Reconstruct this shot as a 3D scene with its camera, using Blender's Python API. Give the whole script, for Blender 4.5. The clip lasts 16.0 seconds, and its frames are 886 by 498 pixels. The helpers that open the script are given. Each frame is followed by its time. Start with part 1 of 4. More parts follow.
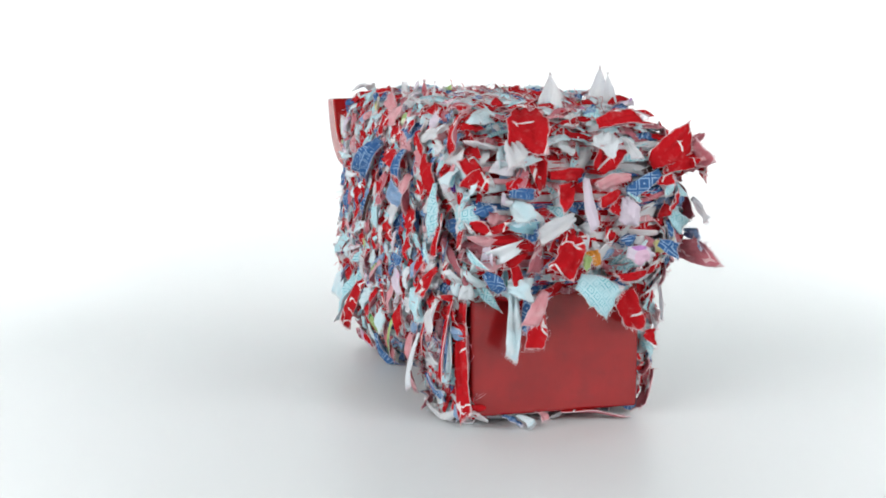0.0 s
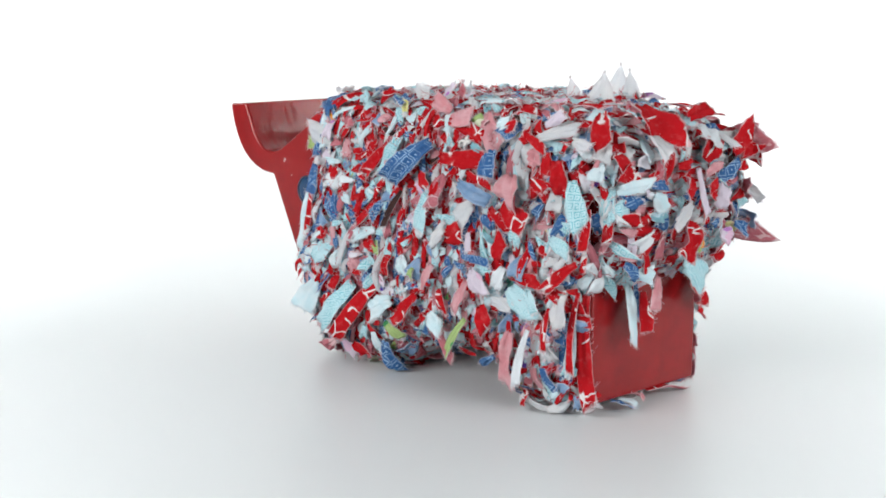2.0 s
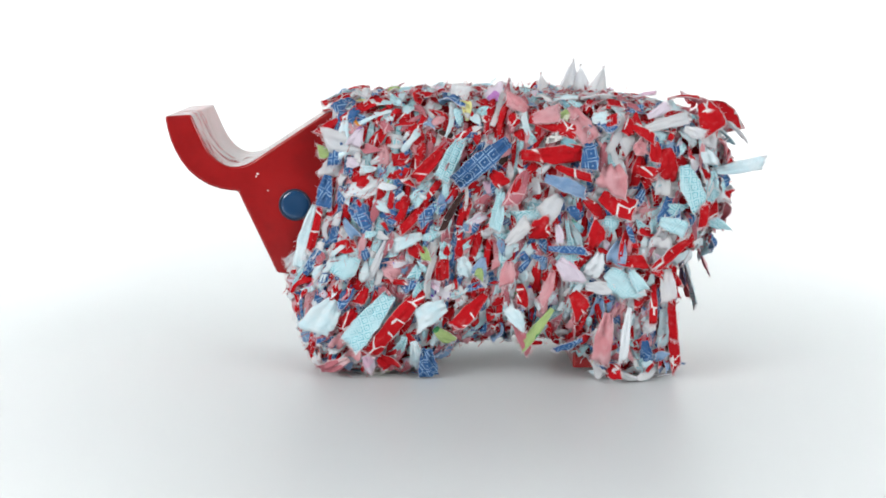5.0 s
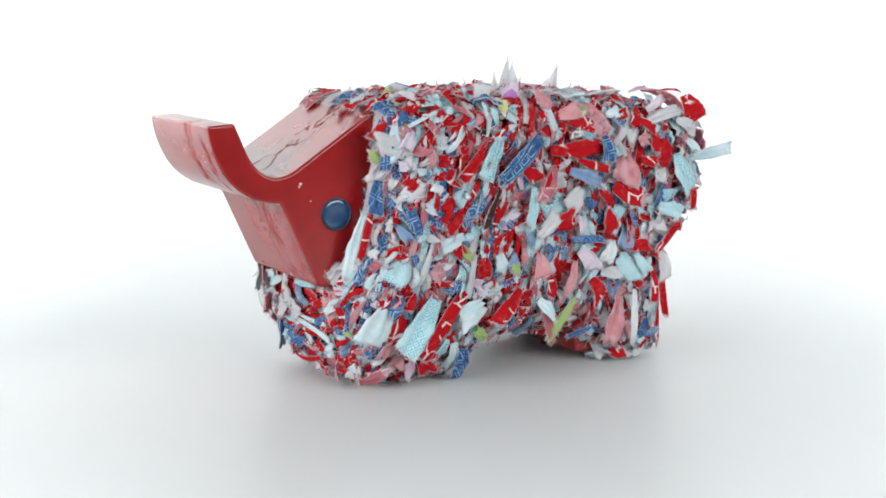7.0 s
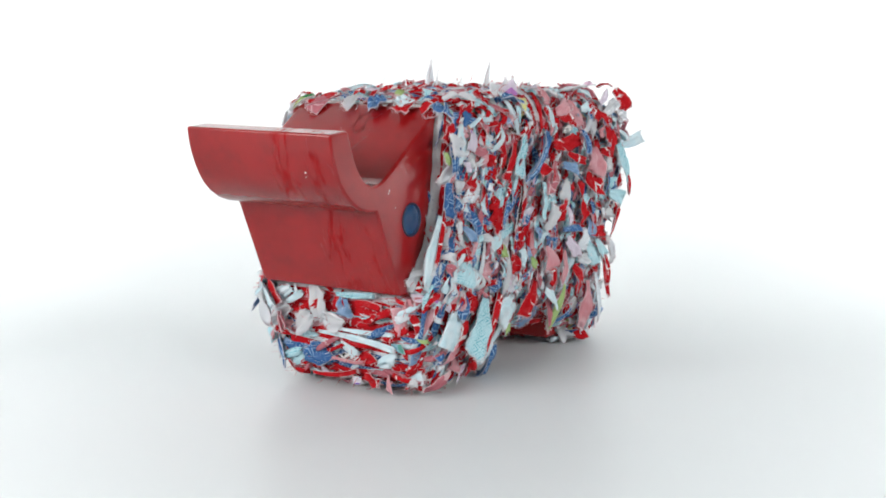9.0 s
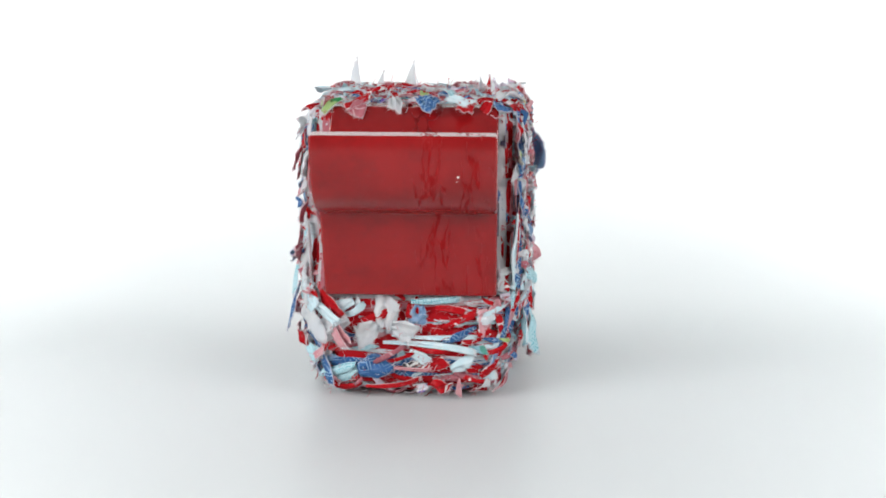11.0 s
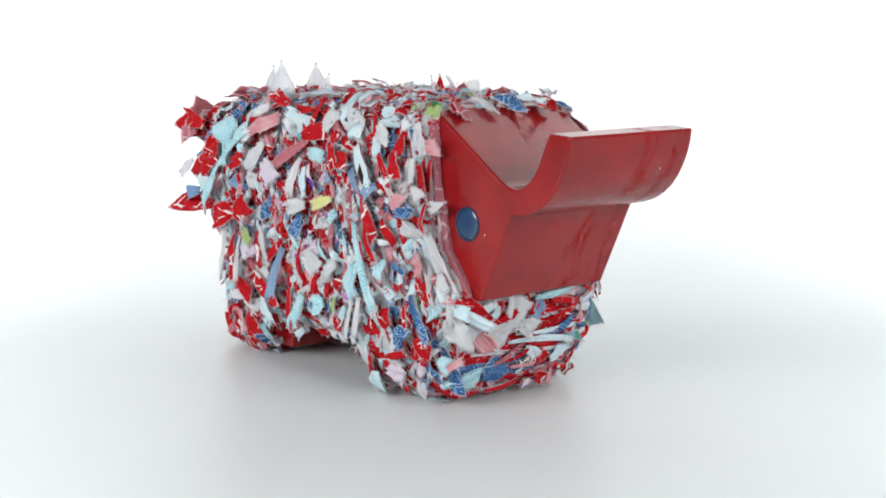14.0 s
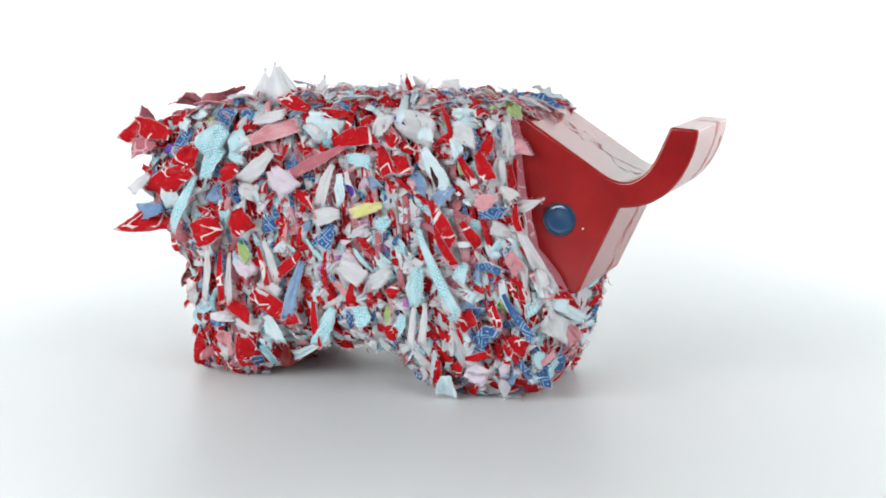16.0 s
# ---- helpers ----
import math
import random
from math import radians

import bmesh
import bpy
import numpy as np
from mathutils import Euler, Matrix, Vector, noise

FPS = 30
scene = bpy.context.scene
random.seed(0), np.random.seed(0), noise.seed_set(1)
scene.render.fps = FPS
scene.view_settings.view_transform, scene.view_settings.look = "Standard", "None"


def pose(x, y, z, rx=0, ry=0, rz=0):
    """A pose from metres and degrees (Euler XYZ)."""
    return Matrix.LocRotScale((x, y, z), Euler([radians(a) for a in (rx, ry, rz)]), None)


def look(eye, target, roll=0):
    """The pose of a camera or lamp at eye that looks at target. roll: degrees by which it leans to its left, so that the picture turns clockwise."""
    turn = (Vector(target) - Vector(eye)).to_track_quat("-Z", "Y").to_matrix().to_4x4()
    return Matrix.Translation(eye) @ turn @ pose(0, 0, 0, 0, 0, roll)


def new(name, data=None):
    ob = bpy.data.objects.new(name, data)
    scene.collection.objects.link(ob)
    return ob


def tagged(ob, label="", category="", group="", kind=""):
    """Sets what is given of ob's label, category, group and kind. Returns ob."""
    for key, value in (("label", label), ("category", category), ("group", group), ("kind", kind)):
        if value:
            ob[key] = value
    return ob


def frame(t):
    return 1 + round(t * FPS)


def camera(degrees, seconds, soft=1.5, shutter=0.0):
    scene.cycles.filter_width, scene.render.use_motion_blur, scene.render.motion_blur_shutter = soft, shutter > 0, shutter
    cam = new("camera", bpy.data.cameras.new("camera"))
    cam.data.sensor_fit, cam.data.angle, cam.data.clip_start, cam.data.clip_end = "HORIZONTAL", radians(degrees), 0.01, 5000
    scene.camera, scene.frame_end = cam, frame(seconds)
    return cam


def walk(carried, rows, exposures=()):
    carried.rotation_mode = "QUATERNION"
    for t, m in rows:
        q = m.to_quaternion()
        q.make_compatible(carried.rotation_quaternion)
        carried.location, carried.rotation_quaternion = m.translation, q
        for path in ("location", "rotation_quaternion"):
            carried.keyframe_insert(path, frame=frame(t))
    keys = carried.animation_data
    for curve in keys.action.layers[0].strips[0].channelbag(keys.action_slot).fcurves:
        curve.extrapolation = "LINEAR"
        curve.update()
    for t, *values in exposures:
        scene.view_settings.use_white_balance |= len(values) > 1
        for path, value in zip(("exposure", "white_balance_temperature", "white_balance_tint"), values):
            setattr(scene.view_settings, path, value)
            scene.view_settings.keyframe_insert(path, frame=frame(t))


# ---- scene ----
# ---------------------------------------------------------------- camera
cam = camera(34.58, 16.0, soft=1.75)
EYE = (0.0, -1.36, 0.342)
AIM = (-0.0024, -0.0183, 0.1194)
walk(cam, [(0.0, look(EYE, AIM, 0.286)), (16.0, look(EYE, AIM, 0.286))])

# ---------------------------------------------------------------- light and exposure
scene.view_settings.exposure = 0.0
world = bpy.data.worlds.new("studio_air")
world.use_nodes = True
world.node_tree.nodes["Background"].inputs[0].default_value = (0.93, 0.97, 1.0, 1)
world.node_tree.nodes["Background"].inputs[1].default_value = 0.03
scene.world = world


def softbox(name, eye, target, sx, sy, watts, colour=(1, 1, 1), spread=180):
    lamp = bpy.data.lights.new(name, "AREA")
    lamp.shape, lamp.size, lamp.size_y = "RECTANGLE", sx, sy
    lamp.energy, lamp.color, lamp.spread = watts, colour, radians(spread)
    ob = new(name, lamp)
    ob.matrix_world = look(eye, target)
    return ob


softbox("softbox_key_left", (-1.50, -1.42, 0.86), (0.0, 0.0, 0.12), 1.8, 0.8, 46, (0.978, 0.995, 0.996))
softbox("softbox_key_right", (1.50, -1.42, 0.86), (0.0, 0.0, 0.12), 1.8, 0.8, 34, (0.975, 0.995, 0.996))
softbox("softbox_backdrop_left", (-1.45, 0.45, 1.0), (-1.28, 1.23, 0.90), 0.5, 1.3, 44, (1.0, 1.0, 0.985), 180)
softbox("softbox_backdrop_right", (1.45, 0.45, 1.0), (1.28, 1.23, 0.90), 0.5, 1.3, 44, (1.0, 1.0, 0.985), 180)

# ---------------------------------------------------------------- materials
YL, YR = 0.0505, -0.0975
YM = (YL + YR) / 2


class Net:
    """A small writer of shader nodes."""

    def __init__(self, name):
        self.mat = bpy.data.materials.new(name)
        self.mat.use_nodes = True
        self.tree = self.mat.node_tree
        self.bsdf = self.tree.nodes["Principled BSDF"]

    def node(self, kind):
        return self.tree.nodes.new(kind)

    def put(self, socket, value):
        if isinstance(value, bpy.types.NodeSocket):
            self.tree.links.new(value, socket)
        elif isinstance(value, (tuple, list)) and len(value) == 3 and socket.type == "RGBA":
            socket.default_value = (*value, 1)
        else:
            socket.default_value = value

    def math(self, op, a, b=0.0, c=0.0):
        n = self.node("ShaderNodeMath")
        n.operation = op
        for s, v in zip(n.inputs, (a, b, c)):
            self.put(s, v)
        return n.outputs[0]

    def mix(self, fac, a, b):
        n = self.node("ShaderNodeMix")
        n.data_type = "RGBA"
        self.put(n.inputs[0], fac)
        self.put(n.inputs[6], a)
        self.put(n.inputs[7], b)
        return n.outputs[2]

    def coords(self, which, scale=(1, 1, 1), turn=0.0):
        c = self.node("ShaderNodeTexCoord")
        m = self.node("ShaderNodeMapping")
        self.tree.links.new(c.outputs[which], m.inputs[0])
        m.inputs["Scale"].default_value = scale
        m.inputs["Rotation"].default_value = (0, 0, radians(turn))
        return m.outputs[0]

    def noise(self, vec, scale, detail=3.0, rough=0.5):
        n = self.node("ShaderNodeTexNoise")
        self.put(n.inputs["Vector"], vec)
        self.put(n.inputs["Scale"], scale)
        self.put(n.inputs["Detail"], detail)
        self.put(n.inputs["Roughness"], rough)
        return n.outputs[0]

    def ramp(self, fac, lo, hi):
        n = self.node("ShaderNodeMapRange")
        n.interpolation_type = "SMOOTHSTEP"
        self.put(n.inputs[0], fac)
        self.put(n.inputs[1], lo)
        self.put(n.inputs[2], hi)
        return n.outputs[0]

    def bump(self, height, strength, distance):
        n = self.node("ShaderNodeBump")
        self.put(n.inputs["Height"], height)
        self.put(n.inputs["Strength"], strength)
        self.put(n.inputs["Distance"], distance)
        self.put(self.bsdf.inputs["Normal"], n.outputs[0])
        return n.outputs[0]

    def set(self, **values):
        for key, value in values.items():
            self.put(self.bsdf.inputs[key.replace("_", " ")], value)
        return self


def lacquer():
    """Red gloss paint on old timber, with dark checks along the grain."""
    n = Net("red_lacquer")
    vec = n.coords("Object")
    place = n.node("ShaderNodeSeparateXYZ")
    n.put(place.inputs[0], vec)
    px, py, pz = place.outputs

    def checks(scale, keep):
        """Branching hairlines, longest where scale is smallest."""
        grain = n.coords("Object", scale)
        bend = n.node("ShaderNodeVectorMath")
        bend.operation = "MULTIPLY_ADD"
        wobble = n.node("ShaderNodeTexNoise")
        n.put(wobble.inputs["Vector"], grain)
        n.put(wobble.inputs["Scale"], 2.2)
        n.put(bend.inputs[0], wobble.outputs["Color"])
        bend.inputs[1].default_value = (0.8, 0.8, 0.8)
        n.put(bend.inputs[2], grain)
        net = n.node("ShaderNodeTexVoronoi")
        net.feature = "DISTANCE_TO_EDGE"
        n.put(net.inputs["Vector"], bend.outputs[0])
        n.put(net.inputs["Scale"], 1.0)
        line = n.math("SUBTRACT", 1.0, n.ramp(net.outputs[0], 0.025, 0.075))
        return n.math("MULTIPLY", line, n.ramp(n.noise(grain, 0.8, 2), keep, keep + 0.08))

    def belt(middle, inner, outer):
        drift = n.math("MULTIPLY_ADD", n.noise(vec, 19, 2), 0.07, -0.035 - middle)
        off = n.math("ABSOLUTE", n.math("ADD", py, drift))
        return n.math("SUBTRACT", 1.0, n.ramp(off, inner, outer))

    brow = n.math("MULTIPLY", n.math("GREATER_THAN", pz, 0.1995), n.math("LESS_THAN", px, 0.196))
    brow = n.math("MULTIPLY", brow, n.math("GREATER_THAN", px, 0.05))
    lower = n.math("MULTIPLY", n.math("SUBTRACT", 1.0, brow), n.math("GREATER_THAN", px, 0.12))
    first = n.math("MULTIPLY", n.math("MULTIPLY", checks((12, 78, 78), 0.36), belt(YM + 0.006, 0.010, 0.017)), brow)
    other = n.math("MULTIPLY", n.math("MULTIPLY", checks((30, 110, 19), 0.45), belt(YM + 0.040, 0.020, 0.036)), lower)
    rim = n.math("LESS_THAN", n.math("ABSOLUTE", n.math("SUBTRACT", py, YM)), 0.0715)
    line = n.math("MULTIPLY", n.math("MAXIMUM", first, other), rim)
    cloud = n.noise(vec, 22, 4, 0.6)
    brush = n.noise(n.coords("Object", (30, 260, 260)), 1.0, 3)
    colour = n.mix(n.ramp(cloud, 0.3, 0.7), (0.215, 0.005, 0.006), (0.275, 0.007, 0.008))
    worn = n.ramp(n.math("ADD", n.math("MULTIPLY", brush, 0.15), n.math("MULTIPLY", n.noise(vec, 38, 4, 0.65), 0.85)), 0.50, 0.70)
    colour = n.mix(n.math("MULTIPLY", worn, 0.30), colour, (0.13, 0.006, 0.007))
    colour = n.mix(n.math("MULTIPLY", line, n.math("MULTIPLY", brow, 0.5)), colour, (0.030, 0.006, 0.006))
    gloss = n.math("MULTIPLY", 0.5, n.math("SUBTRACT", 1.0, n.math("MULTIPLY", line, 0.9)))
    rough = n.math("ADD", n.math("MULTIPLY_ADD", cloud, 0.14, 0.12), n.math("MULTIPLY", line, 0.5))
    n.set(Base_Color=colour, Roughness=rough, IOR=1.48, Specular_IOR_Level=gloss)
    height = n.math("SUBTRACT", n.math("ADD", n.math("MULTIPLY", cloud, 0.5), n.math("MULTIPLY", brush, 0.05)), n.math("MULTIPLY", line, 0.7))
    n.bump(height, 0.2, 0.0008)
    return n.mat


def plain(name, colour, rough=0.5, **more):
    n = Net(name)
    cloud = n.noise(n.coords("Object"), 60, 3)
    n.set(Base_Color=n.mix(cloud, tuple(c * 0.92 for c in colour), tuple(min(1, c * 1.06) for c in colour)), Roughness=rough, **more)
    return n.mat


def paper():
    """White studio sheet with a satin face."""
    n = Net("white_sheet")
    vec = n.coords("Object")
    fine = n.noise(vec, 420, 2)
    cloud = n.noise(vec, 3.0, 3)
    n.set(Base_Color=n.mix(cloud, (0.64, 0.664, 0.67), (0.67, 0.694, 0.70)), Roughness=n.math("ADD", 0.36, n.math("MULTIPLY", cloud, 0.06)), IOR=1.45)
    n.bump(fine, 0.04, 0.0004)
    return n.mat


def weave(n, colour, wear=0.25, hem=(0.82, 0.74, 0.76), thin=0.24):
    """The cloth's thread, creases, faded places and pale frayed hems over a print's colour."""
    uv = n.coords("UV")
    thread = n.noise(uv, 2600, 1)
    fade = n.ramp(n.noise(uv, 130, 4, 0.6), 0.5, 0.85)
    colour = n.mix(n.math("MULTIPLY", fade, wear), colour, (0.80, 0.78, 0.80))
    edge = n.node("ShaderNodeAttribute")
    edge.attribute_name = "hem"
    fringe = n.ramp(n.math("ADD", edge.outputs["Fac"], n.math("MULTIPLY_ADD", n.noise(uv, 700, 2), 0.5, -0.25)), 0.72, 0.95)
    colour = n.mix(n.math("MULTIPLY", fringe, 0.62), colour, hem)
    crease = n.noise(uv, 240, 3, 0.55)
    n.set(Base_Color=colour, Roughness=0.9, Specular_IOR_Level=0.12)
    n.bump(n.math("ADD", crease, n.math("MULTIPLY", thread, 0.2)), 0.75, 0.003)
    glow = n.node("ShaderNodeBsdfTranslucent")
    n.put(glow.inputs["Color"], colour)
    both = n.node("ShaderNodeMixShader")
    both.inputs[0].default_value = thin
    n.put(both.inputs[1], n.bsdf.outputs[0])
    n.put(both.inputs[2], glow.outputs[0])
    n.put(n.tree.nodes["Material Output"].inputs["Surface"], both.outputs[0])
    return n.mat


def tile(n, uv, period, lo, hi):
    """Mask of nested squares in a grid of that period (metres)."""
    sep = n.node("ShaderNodeSeparateXYZ")
    n.put(sep.inputs[0], uv)
    parts = []
    for axis in (0, 1):
        f = n.math("FRACT", n.math("DIVIDE", sep.outputs[axis], period))
        parts.append(n.math("ABSOLUTE", n.math("SUBTRACT", f, 0.5)))
    d = n.math("MAXIMUM", *parts)
    ring = n.math("MULTIPLY", n.math("GREATER_THAN", d, lo), n.math("LESS_THAN", d, hi))
    return n.math("MAXIMUM", ring, n.math("LESS_THAN", d, 0.07))


def cloth_plain(name, a, b, wear=0.2, thin=0.24):
    n = Net(name)
    uv = n.coords("UV")
    return weave(n, n.mix(n.ramp(n.noise(uv, 60, 2), 0.35, 0.65), a, b), wear, thin=thin)


def cloth_red(name, ground, stroke, wear):
    """Red cotton with scattered white brush strokes that meet in stars."""
    n = Net(name)
    uv = n.coords("UV", (44, 44, 44))
    v = n.node("ShaderNodeTexVoronoi")
    v.feature = "DISTANCE_TO_EDGE"
    n.put(v.inputs["Vector"], uv)
    n.put(v.inputs["Scale"], 1.0)
    line = n.math("LESS_THAN", v.outputs[0], n.math("MULTIPLY_ADD", n.noise(uv, 2.0, 1), 0.04, 0.012))
    mask = n.ramp(n.noise(uv, 0.9, 1), 0.53, 0.56)
    shade = n.mix(n.noise(uv, 3, 2), tuple(c * 0.9 for c in ground), ground)
    return weave(n, n.mix(n.math("MULTIPLY", line, mask), shade, stroke), wear)


def cloth_squares(name, ground, ink, period, lo, hi, turn, wear):
    n = Net(name)
    uv = n.coords("UV", turn=turn)
    blur = n.ramp(n.noise(n.coords("UV"), 45, 1), 0.3, 0.6)
    return weave(n, n.mix(n.math("MULTIPLY", tile(n, uv, period, lo, hi), blur), ground, ink), wear)


def cloth_blots(name, ground, inks, scale, share, wear=0.15):
    """White or pale cotton with small coloured motifs."""
    n = Net(name)
    uv = n.coords("UV", (scale, scale, scale))
    v = n.node("ShaderNodeTexVoronoi")
    v.feature = "F1"
    n.put(v.inputs["Vector"], uv)
    n.put(v.inputs["Scale"], 1.0)
    spot = n.math("LESS_THAN", v.outputs["Distance"], share)
    sep = n.node("ShaderNodeSeparateColor")
    n.put(sep.inputs[0], v.outputs["Color"])
    ink = n.mix(n.math("GREATER_THAN", sep.outputs[0], 0.5), inks[0], inks[1])
    return weave(n, n.mix(spot, ground, ink), wear)


RED = cloth_red("red_print_cotton", (0.58, 0.011, 0.018), (0.85, 0.82, 0.82), 0.12)
RED_BACK = cloth_red("red_print_reverse", (0.58, 0.19, 0.23), (0.74, 0.50, 0.52), 0.35)
ROSE = cloth_plain("rose_cotton", (0.70, 0.30, 0.33), (0.76, 0.42, 0.46), 0.35)
AQUA = cloth_squares("aqua_print_cotton", (0.58, 0.81, 0.87), (0.16, 0.54, 0.62), 0.0070, 0.29, 0.39, 0, 0.15)
AQUA_BACK = cloth_plain("aqua_reverse", (0.65, 0.83, 0.89), (0.77, 0.87, 0.91), 0.3)
DENIM = cloth_squares("denim_print_cotton", (0.055, 0.15, 0.36), (0.36, 0.55, 0.76), 0.0105, 0.34, 0.43, 45, 0.12)
DENIM_BACK = cloth_plain("denim_reverse", (0.20, 0.34, 0.55), (0.30, 0.44, 0.64), 0.3)
WHITE = cloth_plain("white_cotton", (0.83, 0.85, 0.88), (0.88, 0.89, 0.90), 0.1, 0.5)
PALE = cloth_blots("pale_sprigged_cotton", (0.80, 0.85, 0.89), ((0.10, 0.09, 0.12), (0.35, 0.55, 0.75)), 70, 0.16)
LILAC = cloth_blots("lilac_cotton", (0.74, 0.66, 0.76), ((0.55, 0.25, 0.60), (0.80, 0.55, 0.70)), 40, 0.33)
LIME = cloth_blots("green_print_cotton", (0.40, 0.54, 0.22), ((0.05, 0.30, 0.10), (0.75, 0.80, 0.60)), 55, 0.32)
YELLOW = cloth_plain("yellow_cotton", (0.78, 0.76, 0.30), (0.80, 0.78, 0.40), 0.15)
VIOLET = cloth_blots("violet_print_cotton", (0.78, 0.76, 0.82), ((0.14, 0.05, 0.42), (0.20, 0.10, 0.50)), 60, 0.42)
BROWN = cloth_plain("dark_brown_cotton", (0.05, 0.025, 0.025), (0.08, 0.04, 0.035), 0.05)
TEAL = cloth_blots("teal_print_cotton", (0.28, 0.52, 0.60), ((0.12, 0.36, 0.30), (0.55, 0.72, 0.80)), 45, 0.4)
ORANGE = cloth_plain("orange_cotton", (0.80, 0.30, 0.04), (0.82, 0.36, 0.08), 0.1)
CHECK = cloth_squares("black_check_cotton", (0.80, 0.78, 0.76), (0.03, 0.03, 0.035), 0.0075, 0.0, 0.34, 0, 0.05)
LACQUER = lacquer()
SHEET = paper()
CHIP = plain("chipped_primer", (0.78, 0.74, 0.70), 0.6)
EYE_RIM = plain("navy_enamel", (0.010, 0.018, 0.045), 0.45)
EYE_GLASS = plain("blue_enamel", (0.007, 0.045, 0.12), 0.22, Coat_Weight=0.5, Coat_Roughness=0.05)
PLASTER = plain("grey_plaster", (0.20, 0.205, 0.21), 0.8)
DARK_FLOOR = plain("unseen_dark_floor", (0.075, 0.075, 0.08), 0.7)

FABRICS = {
    "red": (RED, RED_BACK), "rose": (ROSE, RED_BACK), "rback": (RED_BACK, RED), "aqua": (AQUA, AQUA_BACK),
    "sky": (AQUA_BACK, AQUA), "denim": (DENIM, DENIM_BACK), "dback": (DENIM_BACK, DENIM_BACK), "white": (WHITE, WHITE),
    "pale": (PALE, WHITE), "lilac": (LILAC, WHITE), "lime": (LIME, WHITE), "yellow": (YELLOW, WHITE),
    "violet": (VIOLET, WHITE), "brown": (BROWN, AQUA_BACK), "teal": (TEAL, AQUA_BACK), "orange": (ORANGE, WHITE), "check": (CHECK, WHITE),
}
MIX = (("red", 28), ("rose", 7), ("rback", 8), ("aqua", 13), ("sky", 12), ("denim", 11), ("dback", 5), ("white", 18),
       ("pale", 6), ("lilac", 4), ("lime", 0.7), ("yellow", 0.3), ("violet", 0.8), ("brown", 0.6), ("teal", 1.5), ("orange", 0.15), ("check", 0.3))
MATS = []
for pair in FABRICS.values():
    for m in pair:
        if m not in MATS:
            MATS.append(m)
SLOT = {m.name: i for i, m in enumerate(MATS)}

# ---------------------------------------------------------------- studio


def mesh_object(name, verts, faces, material, parent=None, smooth=False):
    me = bpy.data.meshes.new(name)
    me.from_pydata(verts, [], faces)
    me.materials.append(material)
    if smooth:
        me.polygons.foreach_set("use_smooth", [True] * len(me.polygons))
    me.update()
    ob = new(name, me)
    ob.parent = parent
    return ob


def slab(name, x0, y0, z0, x1, y1, z1, material):
    bm = bmesh.new()
    bmesh.ops.create_cube(bm, size=1)
    for v in bm.verts:
        v.co = Vector(((x0 + x1) / 2 + v.co.x * (x1 - x0), (y0 + y1) / 2 + v.co.y * (y1 - y0), (z0 + z1) / 2 + v.co.z * (z1 - z0)))
    me = bpy.data.meshes.new(name)
    bm.to_mesh(me)
    bm.free()
    me.materials.append(material)
    return tagged(new(name, me), kind="structure")


def sweep():
    """One white sheet: flat under the ornament, curving up into the wall behind it."""
    prof = [(-0.72, 0.0), (-0.4, 0.0), (0.0, 0.0), (0.30, 0.0)]
    r, y0 = 0.85, 0.38
    prof += [(y0 + r * math.sin(a), r - r * math.cos(a)) for a in [math.pi / 2 * i / 24 for i in range(25)]]
    prof += [(y0 + r, 1.4), (y0 + r, 2.1)]
    xs = [-2.2 + 4.4 * i / 22 for i in range(23)]
    verts, faces = [], []
    for off in (0.0, -0.003):
        for k, (y, z) in enumerate(prof):
            a = prof[max(0, k - 1)]
            b = prof[min(len(prof) - 1, k + 1)]
            t = Vector((b[0] - a[0], b[1] - a[1])).normalized()
            for x in xs:
                verts.append((x, y - t.y * off, z + t.x * off))
    nx, n = len(xs), len(prof)
    for k in range(n - 1):
        for i in range(nx - 1):
            a = k * nx + i
            faces.append((a, a + 1, a + nx + 1, a + nx))
            a += n * nx
            faces.append((a, a + nx, a + nx + 1, a + 1))
    ob = mesh_object("backdrop", verts, faces, SHEET, smooth=True)
    return tagged(ob, "seamless white satin studio sweep, brightly lit behind", "backdrop", kind="structure")


sweep()
# Unseen room added round the sweep, kept dark so the lacquer reflects little.
tagged(slab("floor", -2.6, -2.6, -0.16, 2.6, 2.0, -0.006, DARK_FLOOR), "unseen dark studio floor under the white sheet, added to darken reflections", "floor", kind="structure")
slab("wall_north", -2.6, 2.0, -0.16, 2.6, 2.15, 2.75, PLASTER)
slab("wall_south", -2.6, -2.75, -0.16, 2.6, -2.6, 2.75, PLASTER)
slab("wall_east", 2.6, -2.75, -0.16, 2.75, 2.15, 2.75, PLASTER)
slab("wall_west", -2.75, -2.75, -0.16, -2.6, 2.15, 2.75, PLASTER)
slab("ceiling", -2.75, -2.75, 2.75, 2.75, 2.15, 2.9, PLASTER)

# ---------------------------------------------------------------- the ornament: timber
# Its own space: x towards the horn, y to its left, z up from the sheet; the origin lies on the turning axis.
bull = tagged(new("animal_ornament"), "red timber horned beast wrapped in knotted fabric scraps, standing on white", "ornament")


def part(name, bm, material, parent, label=""):
    me = bpy.data.meshes.new(name)
    bm.to_mesh(me)
    bm.free()
    for m in (material if isinstance(material, (list, tuple)) else [material]):
        me.materials.append(m)
    ob = new(name, me)
    ob.parent = parent
    if label:
        tagged(ob, label)
    return ob


